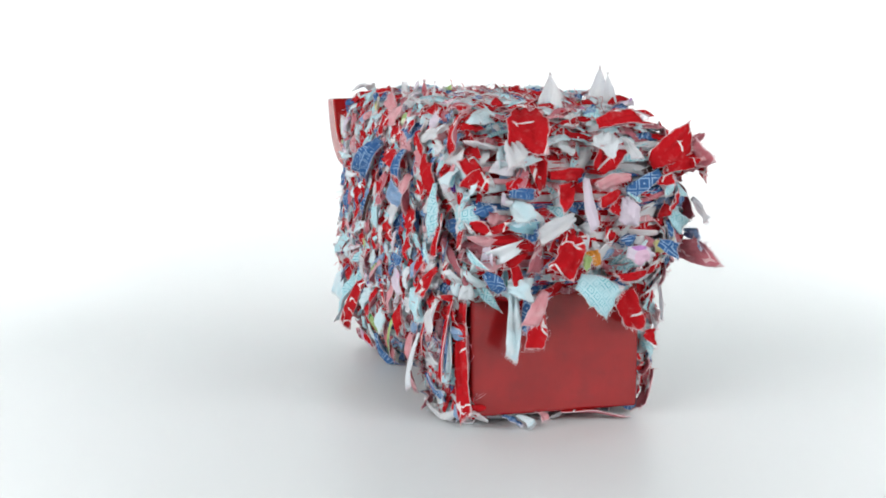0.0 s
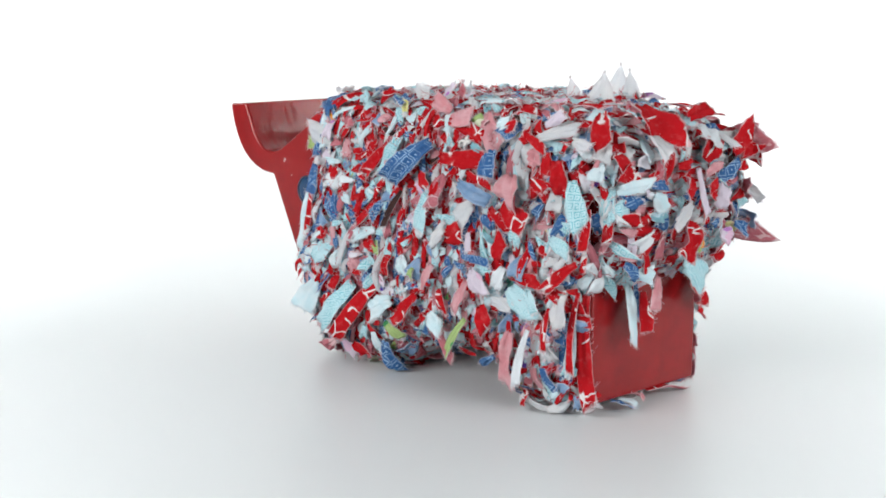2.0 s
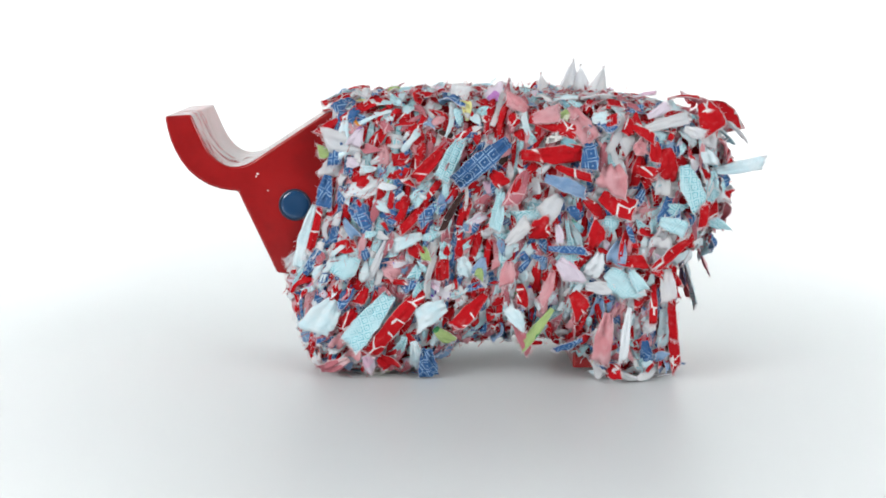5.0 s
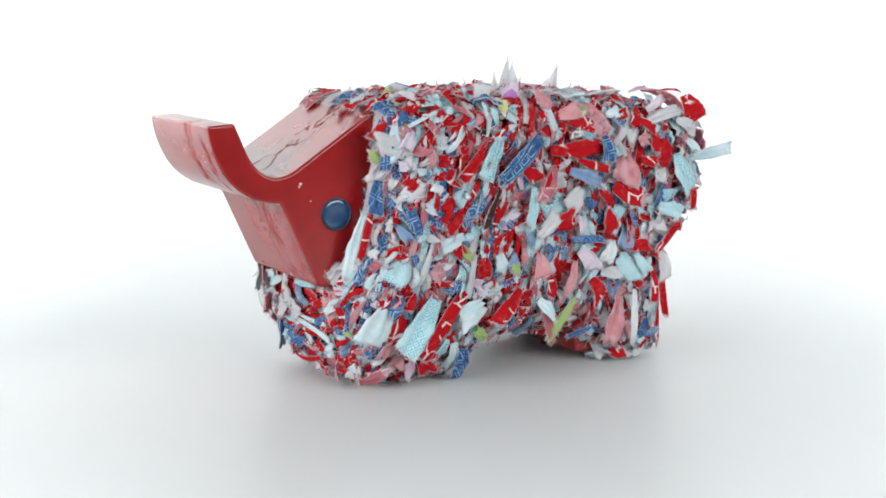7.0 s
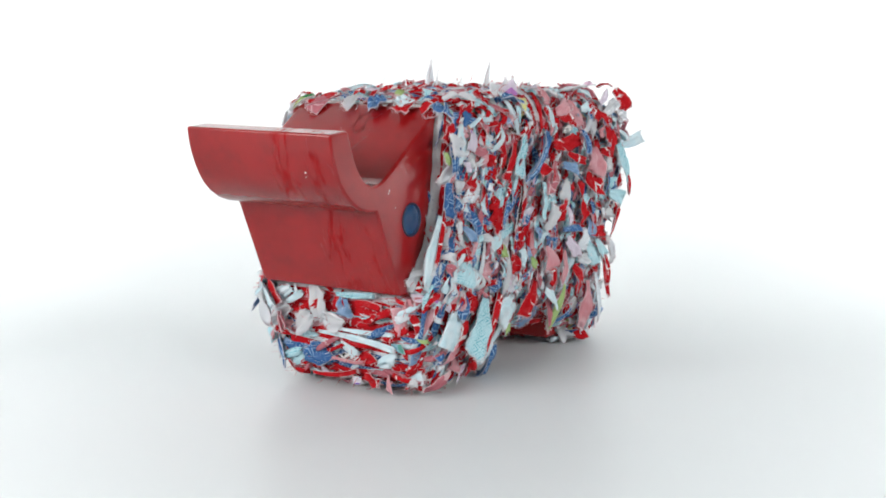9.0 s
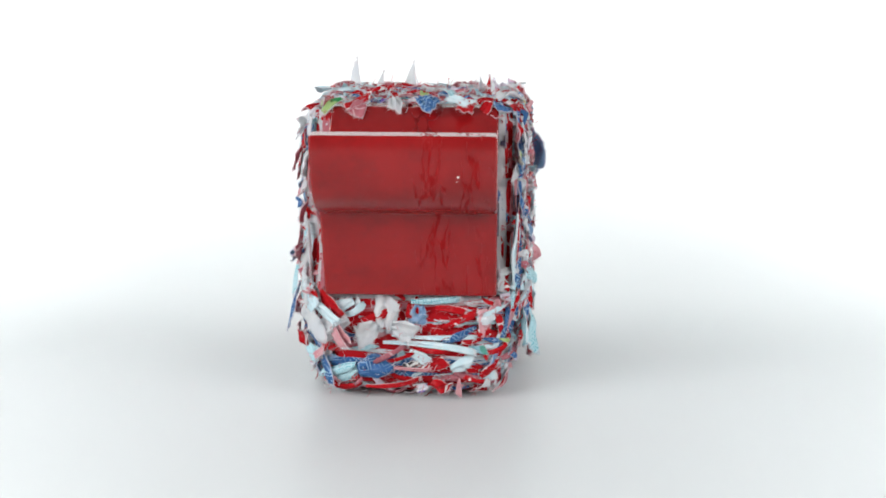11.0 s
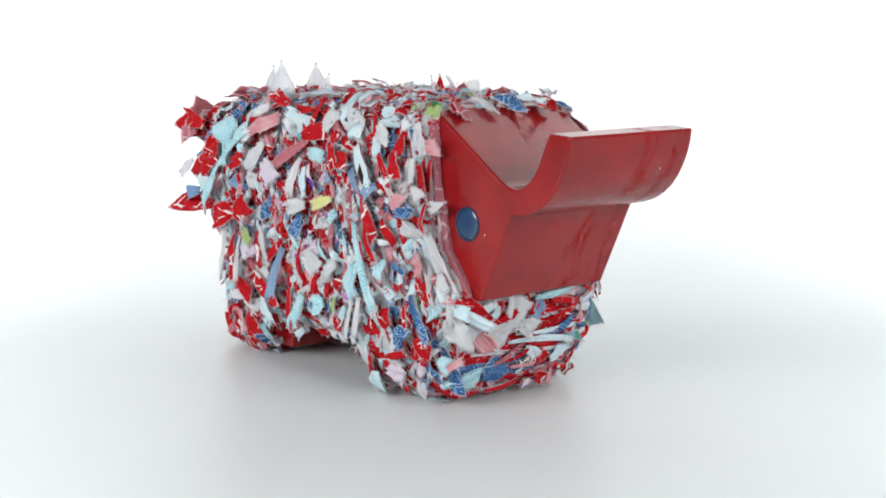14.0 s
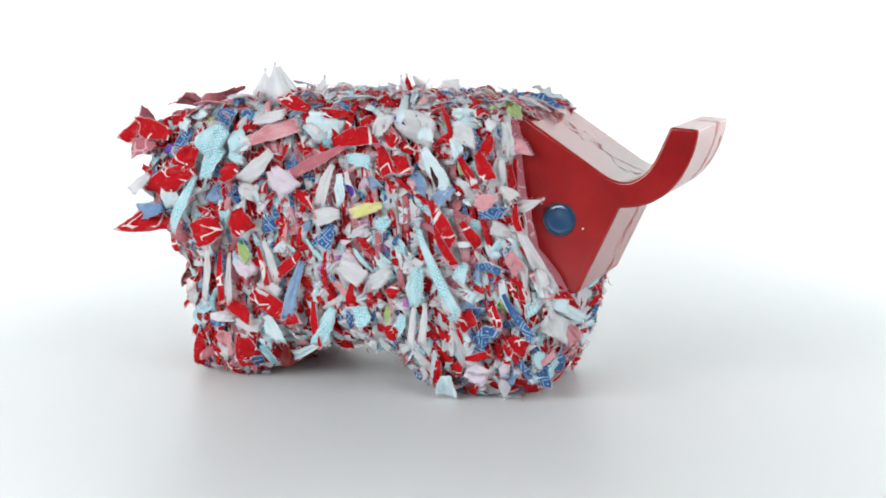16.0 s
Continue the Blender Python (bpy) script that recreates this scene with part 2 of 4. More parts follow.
def prism(outline, y0, y1, bevel, slices=1):
    """A board cut to an outline in x and z, with softly rounded arrises."""
    bm = bmesh.new()
    rings = []
    for k in range(slices + 1):
        y = y0 + (y1 - y0) * k / slices
        rings.append([bm.verts.new((x, y, z)) for x, z in outline])
    for a, b in zip(rings, rings[1:]):
        for i in range(len(outline)):
            j = (i + 1) % len(outline)
            bm.faces.new((a[i], a[j], b[j], b[i]))
    caps = [bm.faces.new(rings[0][::-1]), bm.faces.new(rings[-1])]
    bmesh.ops.recalc_face_normals(bm, faces=bm.faces)
    if bevel:
        edges = {e for f in caps for e in f.edges}
        edges |= {e for e in bm.edges if len(e.link_faces) == 2 and e.calc_face_angle() > 0.6}
        bmesh.ops.bevel(bm, geom=list(edges), offset=bevel, segments=3, profile=0.6, affect="EDGES", clamp_overlap=True)
    for f in bm.faces:
        f.smooth = True
    return bm


def arc(cx, cz, r, a0, a1, n):
    return [(cx + r * math.cos(radians(a0 + (a1 - a0) * i / n)), cz + r * math.sin(radians(a0 + (a1 - a0) * i / n))) for i in range(n + 1)]


# head and horn in one sawn block: brow slope, hollow, horn, throat
HEAD = [(0.020, 0.240), (0.088, 0.262), (0.100, 0.2585), (0.1798, 0.2060)]
HEAD += [(0.186, 0.2030), (0.193, 0.2012), (0.200, 0.2012), (0.2065, 0.2034), (0.2125, 0.2075), (0.2178, 0.2130), (0.2225, 0.2205), (0.2268, 0.2300), (0.2310, 0.2400)]
HEAD += [(0.2348, 0.2490), (0.2588, 0.2475), (0.2572, 0.2365), (0.2546, 0.2265), (0.2506, 0.2165), (0.2453, 0.2065), (0.2385, 0.1975)]
HEAD += [(0.2300, 0.1900), (0.2200, 0.1840), (0.2090, 0.1802), (0.1990, 0.1788), (0.1935, 0.1785), (0.1582, 0.1018), (0.060, 0.090), (0.020, 0.12)]
head = part("head", prism(HEAD, YR, YL, 0.0026), LACQUER, bull, "gloss red timber head with an upturned horn")
for m in [head.modifiers.new("normals", "WEIGHTED_NORMAL")]:
    m.keep_sharp = True

RUMP = [(-0.2176, 0.0105), (-0.2176, 0.235), (-0.120, 0.245), (-0.120, 0.0105)]
bm = prism(RUMP, YR, YL, 0.003)
for v in bm.verts:
    if v.co.x < -0.2:
        v.co.x += (v.co.y - YM) * 0.058
rump = part("rump", bm, LACQUER, bull, "flat gloss red timber rump")
rump.modifiers.new("normals", "WEIGHTED_NORMAL")


def lathe(profile, seg):
    """A turned form about y from rows of (radius, depth)."""
    bm = bmesh.new()
    rings = []
    for r, d in profile:
        if r == 0:
            rings.append([bm.verts.new((0, d, 0))])
        else:
            rings.append([bm.verts.new((r * math.cos(2 * math.pi * i / seg), d, r * math.sin(2 * math.pi * i / seg))) for i in range(seg)])
    for a, b in zip(rings, rings[1:]):
        for i in range(seg):
            j = (i + 1) % seg
            q = [a[i % len(a)], a[j % len(a)], b[j % len(b)], b[i % len(b)]]
            q = list(dict.fromkeys(q))
            bm.faces.new(q)
    bmesh.ops.recalc_face_normals(bm, faces=bm.faces)
    for f in bm.faces:
        f.smooth = True
    return bm


for side, y in ((1, YL), (-1, YR)):
    rim = lathe([(0.0149, -0.004), (0.0149, 0.0004), (0.0146, 0.0011), (0.0138, 0.0013), (0.0132, 0.0009), (0.0129, 0.0003)], 40)
    glass = lathe([(0.0129, 0.0003), (0.0122, 0.0007), (0.0100, 0.0010), (0.0070, 0.0009), (0.0035, 0.0006), (0, 0.0005)], 40)
    for b in (rim, glass):
        if side < 0:
            for v in b.verts:
                v.co.y = -v.co.y
            bmesh.ops.reverse_faces(b, faces=b.faces)
        for v in b.verts:
            v.co += Vector((0.1408, y, 0.166))
    eye = part("eye", rim, EYE_RIM, head, "dark navy ring round a glossy blue eye")
    part("eye_disc", glass, EYE_GLASS, eye, "glossy blue disc")


def chip(x, y, z, axis, size, seed):
    """A fleck where the paint has come away."""
    rng = random.Random(seed)
    bm = bmesh.new()
    bmesh.ops.create_icosphere(bm, subdivisions=1, radius=1)
    for v in bm.verts:
        v.co *= size * rng.uniform(0.5, 1.3)
        v.co[axis] *= 0.12
        v.co += Vector((x, y, z))
    part("paint_chip", bm, CHIP, head, "pale fleck of chipped paint")


chip(0.1745, YL, 0.1945, 1, 0.0014, 1)
chip(0.1760, YL, 0.1925, 1, 0.0010, 2)
chip(0.1655, YL, 0.1790, 1, 0.0007, 3)
chip(0.1620, YR, 0.1590, 1, 0.0012, 4)
chip(0.2500, 0.0195, 0.2150, 0, 0.0011, 5)
chip(0.2478, 0.0185, 0.2115, 0, 0.0009, 6)

# ---------------------------------------------------------------- the ornament: cloth
HIDE = [(0.096, 0.256), (0.03, 0.262), (-0.06, 0.262), (-0.15, 0.260), (-0.212, 0.248), (-0.247, 0.232), (-0.257, 0.19), (-0.248, 0.15),
        (-0.224, 0.122), (-0.2120, 0.115), (-0.2110, 0.013), (-0.200, 0.006), (-0.150, 0.006), (-0.136, 0.02), (-0.115, 0.042), (-0.06, 0.046), (-0.012, 0.041),
        (0.006, 0.027), (0.018, 0.009), (0.036, 0.006), (0.098, 0.006), (0.122, 0.018), (0.134, 0.05), (0.142, 0.085), (0.143, 0.100),
        (0.115, 0.140), (0.101, 0.20)]
HY, HW, HR = YM, 0.093, 0.026
# The core's deep red puts the shade between the scraps into its colour.
core = part("wrapping", prism(HIDE, HY - HW + 0.022, HY + HW - 0.030, 0.016), [RED], bull, "tightly wound inner layer of red cloth, its deep red shading the gaps")

SEG = [(np.array(a), np.array(b)) for a, b in zip(HIDE, HIDE[1:] + HIDE[:1])]


def half_width(x, z, side):
    """The bundle narrows towards the feet, most at its left forefoot."""
    k = max(0.0, min(1.0, (x + 0.05) / 0.07))
    low = max(0.0, min(1.0, (0.105 - z) / 0.05))
    return HW + 0.002 * k - ((0.004 + 0.007 * k) * low if side > 0 else 0.006 * k * low) - (0.006 + k * (0.014 if side > 0 else 0.009)) * max(0.0, 1 - z / 0.06) ** 1.5


def rim_gap(x, z):
    """Distance to the outline, and the outward direction there."""
    best = (9.0, None)
    p = np.array((x, z))
    for a, b in SEG:
        t = np.clip(np.dot(p - a, b - a) / np.dot(b - a, b - a), 0, 1)
        q = a + t * (b - a)
        d = np.linalg.norm(p - q)
        if d < best[0]:
            e = (b - a) / np.linalg.norm(b - a)
            best = (d, np.array((e[1], -e[0])) * 1.0)
    return best


def inside(x, z):
    hit = False
    for a, b in SEG:
        if (a[1] > z) != (b[1] > z) and x < a[0] + (z - a[1]) / (b[1] - a[1]) * (b[0] - a[0]):
            hit = not hit
    return hit


AREA2 = sum(a[0] * b[1] - a[1] * b[0] for a, b in SEG)
OUT = 1.0 if AREA2 > 0 else -1.0


def side_spot(x, z, side):
    """A place on the hide's left (1) or right (-1) face, rounded towards the outline: point and normal."""
    d, out = rim_gap(x, z)
    out = out * OUT
    k = max(0.0, 1 - d / HR)
    drop = HR - HR * math.sqrt(max(0.0, 1 - k * k))
    n = Vector((out[0] * k, side * math.sqrt(max(0.02, 1 - k * k)), out[1] * k)).normalized()
    return Vector((x, HY + side * (half_width(x, z, side) - drop * 0.8), z)), n


def rim_spot(s, v):
    """A place on the band round the outline: s runs along it in metres, v from -1 to 1 across."""
    for a, b in SEG:
        length = np.linalg.norm(b - a)
        if s <= length:
            q = a + (b - a) * s / length
            e = (b - a) / length
            out = np.array((e[1], -e[0])) * OUT
            y = v * HW
            k = max(0.0, 1 - (HW - abs(y)) / HR)
            drop = HR - HR * math.sqrt(max(0.0, 1 - k * k))
            c = math.sqrt(max(0.02, 1 - k * k))
            n = Vector((out[0] * c, math.copysign(k, y), out[1] * c)).normalized()
            q = q - out * drop * 0.8
            return Vector((q[0], HY + y * half_width(q[0], max(0.0, q[1]), y) / HW, q[1])), n, Vector((e[0], 0, e[1]))
        s -= length
    return None


ROUND = float(sum(np.linalg.norm(b - a) for a, b in SEG))


def rag_shape(rng, p, n, d, length, width, lift, curl, style=0, fray=0, nu=8, nv=7):
    """One torn tail of cloth: gathered at its knot, flaring to a cut end, bent and creased. Returns vertices, quads, uvs and the face sides."""
    n = n.normalized()
    d = (d - n * d.dot(n)).normalized()
    s = n.cross(d)
    slant, bow = rng.choice((-1, 1)) * rng.uniform(0.05, 0.5), rng.uniform(-0.12, 0.16)
    fold, crease = rng.choice((-1, 1)) * rng.choice((0.1, 0.3, 0.6) if nu > 8 else (0.1, 0.3, 0.7, 1.0)) * rng.uniform(0.6, 1.0), rng.uniform(-0.5, 0.5)
    ph, wr, twist = rng.uniform(0, 6.28), rng.uniform(0.05, 0.15), rng.uniform(-0.5, 0.5)
    rough, tilt = rng.uniform(0.05, 0.15), rng.uniform(-1.5, 1.5)
    kink, bent = rng.randrange(2, nu - 1), rng.choice((0.0, 0.0, 0.0, 0.4, 0.6)) * rng.uniform(0.4, 1.0)
    point = style == 1
    if style == 3:
        slant, fold, twist, bent = -0.9, 0.2, 0.2, 0.0
    if point and length > 0.024:
        fold, twist, bent, rough = fold * 0.3, twist * 0.3, 0.0, 0.02
    lean = rng.uniform(-0.5, 0.5) * (0.3 if style == 3 else 1.0)
    base, across, normals = [], [], []
    pos, ang = p.copy(), lift
    step = length / (nu - 1)
    for i in range(nu):
        u = i / (nu - 1)
        along = d * math.cos(ang) + n * math.sin(ang) + s * lean * (u - 0.3) * 0.8
        along.normalize()
        up = (n - along * n.dot(along))
        up = up.normalized() if up.length > 0.05 else -d
        sd = along.cross(up)
        tw = twist * u
        base.append(pos.copy())
        across.append(sd * math.cos(tw) + up * math.sin(tw))
        normals.append(up * math.cos(tw) - sd * math.sin(tw))
        pos = pos + along * step
        ang -= curl / (nu - 1) + (bent if i == kink else 0.0)
    verts, uvs, quads, sides = [], [], [], []
    ou, ov = rng.uniform(0, 3), rng.uniform(0, 3)
    turn = rng.uniform(0, 6.28)
    ct, st = math.cos(turn), math.sin(turn)
    for layer in (0, 1):
        for i in range(nu):
            u = i / (nu - 1)
            w = width * (0.52 + 0.48 * min(1.0, u * 2.0) if style == 2 else 0.26 + 0.74 * min(1.0, u * 1.5) ** 0.9)
            if point:
                w = width * (0.5 + 0.5 * min(1.0, u * 3.0)) * max(0.03, 1 - max(0.0, u - 0.3) / 0.7) ** 0.8
            for j in range(nv):
                v = j / (nv - 1) * 2 - 1
                rag = 1 + (rng.uniform(-0.09, 0.09) if layer == 0 and abs(v) == 1 else 0)
                h = bow * w * 0.5 * (1 - v * v) + wr * w * math.sin(v * 6.5 + ph + u * 2) * (1.25 - u)
                h -= fold * w * 0.5 * abs(v - crease) * (0.5 + 0.5 * u)
                h += rough * w * math.sin(u * 7.5 + v * 2.6 * tilt + ph * 2) * math.cos(v * 3.4 + u * 3 * tilt + ph)
                if layer == 0:
                    q = base[i] + across[i] * (v * w * 0.5 * rag) + normals[i] * h
                    if u > 0.6 and not point:
                        q = q + (base[-1] - base[-2]) * ((u - 0.6) * 2.2 * slant * v * width / step * 0.8 + rng.uniform(-0.12, 0.12))
                else:
                    q = Vector(verts[i * nv + j]) - normals[i] * 0.0006
                q.z = max(q.z, 0.0022 if layer == 0 else 0.0012)
                verts.append(tuple(q))
                a, b = u * length, v * w * 0.5
                uvs.append((ou + a * ct - b * st, ov + a * st + b * ct, float(abs(v) == 1 or i == nu - 1)))
    k = nu * nv
    for i in range(nu - 1):
        for j in range(nv - 1):
            a = i * nv + j
            quads.append((a, a + 1, a + nv + 1, a + nv))
            sides.append(0)
            quads.append((k + a, k + a + nv, k + a + nv + 1, k + a + 1))
            sides.append(1)
    ring = [j for j in range(nv)] + [i * nv + nv - 1 for i in range(1, nu)] + [(nu - 1) * nv + j for j in range(nv - 2, -1, -1)] + [i * nv for i in range(nu - 2, 0, -1)]
    for a, b in zip(ring, ring[1:] + ring[:1]):
        quads.append((b, a, k + a, k + b))
        sides.append(2)
    mid = base[nu // 2]
    for f in range(fray):
        e = rng.randrange(nv, len(ring) - 1)
        if rng.random() < 0.5:
            e = rng.randrange(nv + nu - 3, nv + nu + nv - 4)
        a, b = Vector(verts[ring[e]]), Vector(verts[ring[e + 1]])
        q, side = a.lerp(b, rng.random()), (b - a).normalized() * 0.00016
        fine = rng.uniform(0.6, 1.5)
        side *= fine
        tip = q + ((q - mid).normalized() + Vector((rng.gauss(0, 0.5), rng.gauss(0, 0.5), rng.gauss(0, 0.5)))).normalized() * rng.uniform(0.001, 0.004)
        o = len(verts)
        for w in (q - side, q + side, tip + side * 0.6, tip - side * 0.6):
            verts.append((w.x, w.y, max(0.001, w.z)))
            uvs.append((ou, ov, 1.0))
        quads.append((o, o + 1, o + 2, o + 3))
        sides.append(1)
    return verts, quads, uvs, sides


def cloth_object(name, shapes, parent, label="", kind=""):
    """Shapes [(verts, quads, uvs, slots, hard)] as one mesh; hard marks the cut edges."""
    verts, quads, uvs, slots, soft = [], [], [], [], []
    for v, q, t, m, hard in shapes:
        soft.extend([not h for h in hard])
        o = len(verts)
        verts.extend(v)
        uvs.extend(t)
        quads.extend([tuple(o + i for i in f) for f in q])
        slots.extend(m)
    used = sorted(set(slots))
    where = {s: i for i, s in enumerate(used)}
    me = bpy.data.meshes.new(name)
    me.from_pydata(verts, [], quads)
    for s in used:
        me.materials.append(MATS[s])
    me.polygons.foreach_set("material_index", [where[s] for s in slots])
    me.polygons.foreach_set("use_smooth", soft)
    layer = me.uv_layers.new(name="cloth")
    loops = np.empty(len(me.loops), dtype=np.int32)
    me.loops.foreach_get("vertex_index", loops)
    layer.data.foreach_set("uv", np.array([t[:2] for t in uvs], dtype=np.float32)[loops].ravel())
    hem = me.attributes.new("hem", "FLOAT", "POINT")
    hem.data.foreach_set("value", [t[2] if len(t) > 2 else 0.0 for t in uvs])
    me.update()
    ob = new(name, me)
    ob.parent = parent
    return tagged(ob, label, kind=kind)


def any_fabric(rng):
    return rng.choices([m[0] for m in MIX], [m[1] for m in MIX])[0]


WORDS = {"red": "red cotton scrap with white brush strokes", "rose": "faded rose cotton scrap", "rback": "pink reverse of a red scrap", "aqua": "pale aqua scrap with teal squares",
         "sky": "plain pale blue scrap", "denim": "denim blue scrap with pale diamonds", "dback": "faded blue scrap", "white": "white cotton scrap", "pale": "white scrap with small sprigs",
         "lilac": "lilac patterned scrap", "lime": "green patterned scrap", "yellow": "yellow cotton scrap", "violet": "white scrap with violet print", "brown": "dark brown scrap",
         "teal": "teal patterned scrap", "orange": "orange scrap", "check": "black and white checked scrap"}


def band_fabric(rng):
    return rng.choices(("red", "rose", "rback", "aqua", "sky", "denim", "white", "pale"), (40, 8, 14, 9, 10, 8, 13, 4))[0]


def rag(fabric, shape):
    v, q, t, s = shape
    front, back = FABRICS[fabric]
    return v, q, t, [SLOT[front.name] if k == 0 else SLOT[back.name] for k in s], [k == 2 for k in s]


def strip(rng, path, normals, width, fabric, bulge=0.4):
    """A wound band of bunched cloth along a path."""
    verts, quads, uvs, sides = [], [], [], []
    ou, ov = rng.uniform(0, 3), rng.uniform(0, 3)
    n, m = len(path), 7
    run = 0.0
    for i in range(n):
        a, b = path[max(0, i - 1)], path[min(n - 1, i + 1)]
        t = (b - a).normalized()
        s = normals[i].cross(t).normalized()
        w = width * (1 + 0.35 * math.sin(i * 1.1 + ou * 9) * rng.random()) * (0.55 if i in (0, n - 1) else 1.0)
        for j in range(m):
            g = math.pi * j / (m - 1)
            h = math.sin(g) ** 0.7 * width * bulge * (0.75 + 0.45 * math.sin(j * 2.9 + ov * 7 + i * 0.35) + rng.uniform(-0.12, 0.12))
            q = path[i] + s * (-math.cos(g) * w * 0.5) + normals[i] * (h - 0.002)
            q.z = max(q.z, 0.001)
            verts.append(tuple(q))
            uvs.append((ou + run, ov + j * width * 0.2))
        run += (b - a).length * 0.5
    for i in range(n - 1):
        for j in range(m - 1):
            a = i * m + j
            quads.append((a, a + m, a + m + 1, a + 1))
            sides.append(0)
    return rag(fabric, (verts, quads, uvs, sides))


rng = random.Random(11)
wound = []
# bands down both flanks, leaning forward towards the chest
for side in (1, -1):
    x = -0.2095
    while x < 0.118:
        lean = 0.055 * min(1.0, max(0.0, (x + 0.12) / 0.15)) + rng.uniform(-0.012, 0.012)
        path, normals = [], []
        for i in range(15):
            z = 0.262 - 0.256 * i / 14
            px = x + lean * (i / 14 - 0.4) + rng.uniform(-0.0012, 0.0012)
            if inside(px, z) and rim_gap(px, z)[0] > (0.005 if z > 0.118 else 0.001):
                p, n = side_spot(px, z, side)
                path.append(p + n * rng.uniform(0.0, 0.0025))
                normals.append(n)
        if len(path) > 4:
            wound.append(strip(rng, path, normals, rng.uniform(0.005, 0.010), band_fabric(rng)))
        x += rng.uniform(0.006, 0.010)
# bands across the back, the chest and under the belly
s = 0.0
while s < ROUND:
    if rim_spot(s, 0)[0].z > 0.118 or rim_spot(s, 0)[0].x > 0.08 or rim_spot(s, 0)[0].x > -0.205:
        path, normals = [], []
        drift = rng.uniform(-0.01, 0.01)
        for i in range(13):
            v = -0.98 + 1.96 * i / 12
            p, n, e = rim_spot(min(ROUND - 1e-4, max(1e-4, s + drift * v)), v)
            path.append(p + n * rng.uniform(0, 0.002))
            normals.append(n)
        wound.append(strip(rng, path, normals, rng.uniform(0.005, 0.010), band_fabric(rng)))
    s += rng.uniform(0.006, 0.010)
# bunched bands that close the wrapping against the head's cheeks
for side in (1, -1):
    for i, cloth in enumerate(("white", "red", "sky", "denim") if side > 0 else ("rback", "white", "red", "sky")):
        path, normals = [], []
        for z in [0.256 - 0.152 * q / 13 for q in range(14)]:
            x = float(np.interp(z, (0.10, 0.14, 0.20, 0.256), (0.146, 0.115, 0.101, 0.096)))
            path.append(Vector((x + 0.004 - 0.005 * i + rng.uniform(-0.001, 0.001), HY + side * (0.0775 + 0.0045 * i), z)))
            normals.append(Vector((0.85 - 0.22 * i, side * (0.45 + 0.18 * i), 0.1)).normalized())
        wound.append(strip(rng, path, normals, 0.011, cloth, 0.5))
for w in wound:
    cloth_object("wound_strip", [w], bull)

# single scraps that catch the eye
placed, bold = [], random.Random(31)


def scrap(fabric, bx, by, bz, tx, ty, tz, width, style=2, lift=None, face=None):
    """A single scrap that catches the eye, from its knot to its cut end."""
    base, tip = Vector((bx, by, bz)), Vector((tx, ty, tz))
    for q in (base, tip):
        if q.x < -0.24 and q.y > 0.03 and bz < 0.25 and not face:
            q.y = min(q.y, 0.062)
            q.x += 0.6 * (q.y - 0.03)
    if bx > 0.12 and bz < 0.112 and not face:
        base.x, tip.x = base.x - 0.007, tip.x - 0.007
    if bx < -0.20 and abs(by - HY) < 0.085:
        n = Vector((-1, 0, 0.2)) if bz < 0.235 else Vector((-0.6, 0, 0.8))
    elif bz > 0.252 and abs(by - HY) < 0.088:
        n = Vector((0, 0, 1))
    elif by > HY + 0.075:
        n = Vector((0, 1, 0.1 if bz > 0.05 else -0.3))
    elif by < HY - 0.075:
        n = Vector((0, -1, 0.1 if bz > 0.05 else -0.3))
    elif bz > 0.235:
        n = Vector((0, 0, 1))
    else:
        n = Vector((1, 0, -0.25))
    if bx > 0.125 and bz < 0.11 and abs(by - HY) > 0.06:
        n = Vector((0.75, math.copysign(0.65, by - HY), -0.1))
    d = tip - base
    if abs(d.normalized().dot(n.normalized())) > 0.7:
        outward = math.copysign(1, by - HY)
        n = min((Vector((0, outward, 0.1)), Vector((math.copysign(1, bx), 0, 0.1)), Vector((0, 0, 1))), key=lambda c: abs(c.dot(d)))
    if face:
        n = Vector(face)
    chest = n.x > 0.5
    low = bz < 0.075 or chest
    if lift is None:
        lift = bold.uniform(0.15, 0.6) * (1.0 if d.length < 0.03 else 0.45)
        if low:
            lift = bold.uniform(0.02, 0.12)
    curl = lift * bold.uniform(1.2, 2.2) + (0.5 if low and not chest else 0.0)
    shape = rag_shape(bold, base + n * 0.004, n, d, d.length * 1.06, width * 1.08, lift, curl, style, 60, 11, 9)
    placed.append((base + tip) / 2)
    cloth_object("fabric_scrap", [rag(fabric, shape)], bull, WORDS[fabric])


# its left flank
scrap("red", 0.086, 0.048, 0.246, 0.104, 0.048, 0.229, 0.010)
scrap("denim", 0.086, 0.048, 0.263, 0.105, 0.048, 0.228, 0.011)
scrap("denim", 0.086, 0.048, 0.257, 0.086, 0.062, 0.239, 0.008)
scrap("white", 0.086, 0.048, 0.263, 0.074, 0.062, 0.251, 0.015)
scrap("pale", 0.059, 0.048, 0.262, 0.078, 0.068, 0.228, 0.016)
scrap("white", 0.072, 0.069, 0.219, 0.104, 0.048, 0.224, 0.019)
scrap("white", 0.094, 0.060, 0.216, 0.108, 0.048, 0.197, 0.015)
scrap("red", 0.055, 0.068, 0.240, 0.069, 0.069, 0.221, 0.010)
scrap("rose", 0.058, 0.069, 0.225, 0.058, 0.069, 0.206, 0.010)
scrap("white", 0.041, 0.061, 0.255, 0.048, 0.069, 0.230, 0.012)
scrap("red", 0.035, 0.067, 0.246, 0.026, 0.069, 0.223, 0.015)
scrap("red", 0.013, 0.048, 0.263, 0.023, 0.060, 0.257, 0.010)
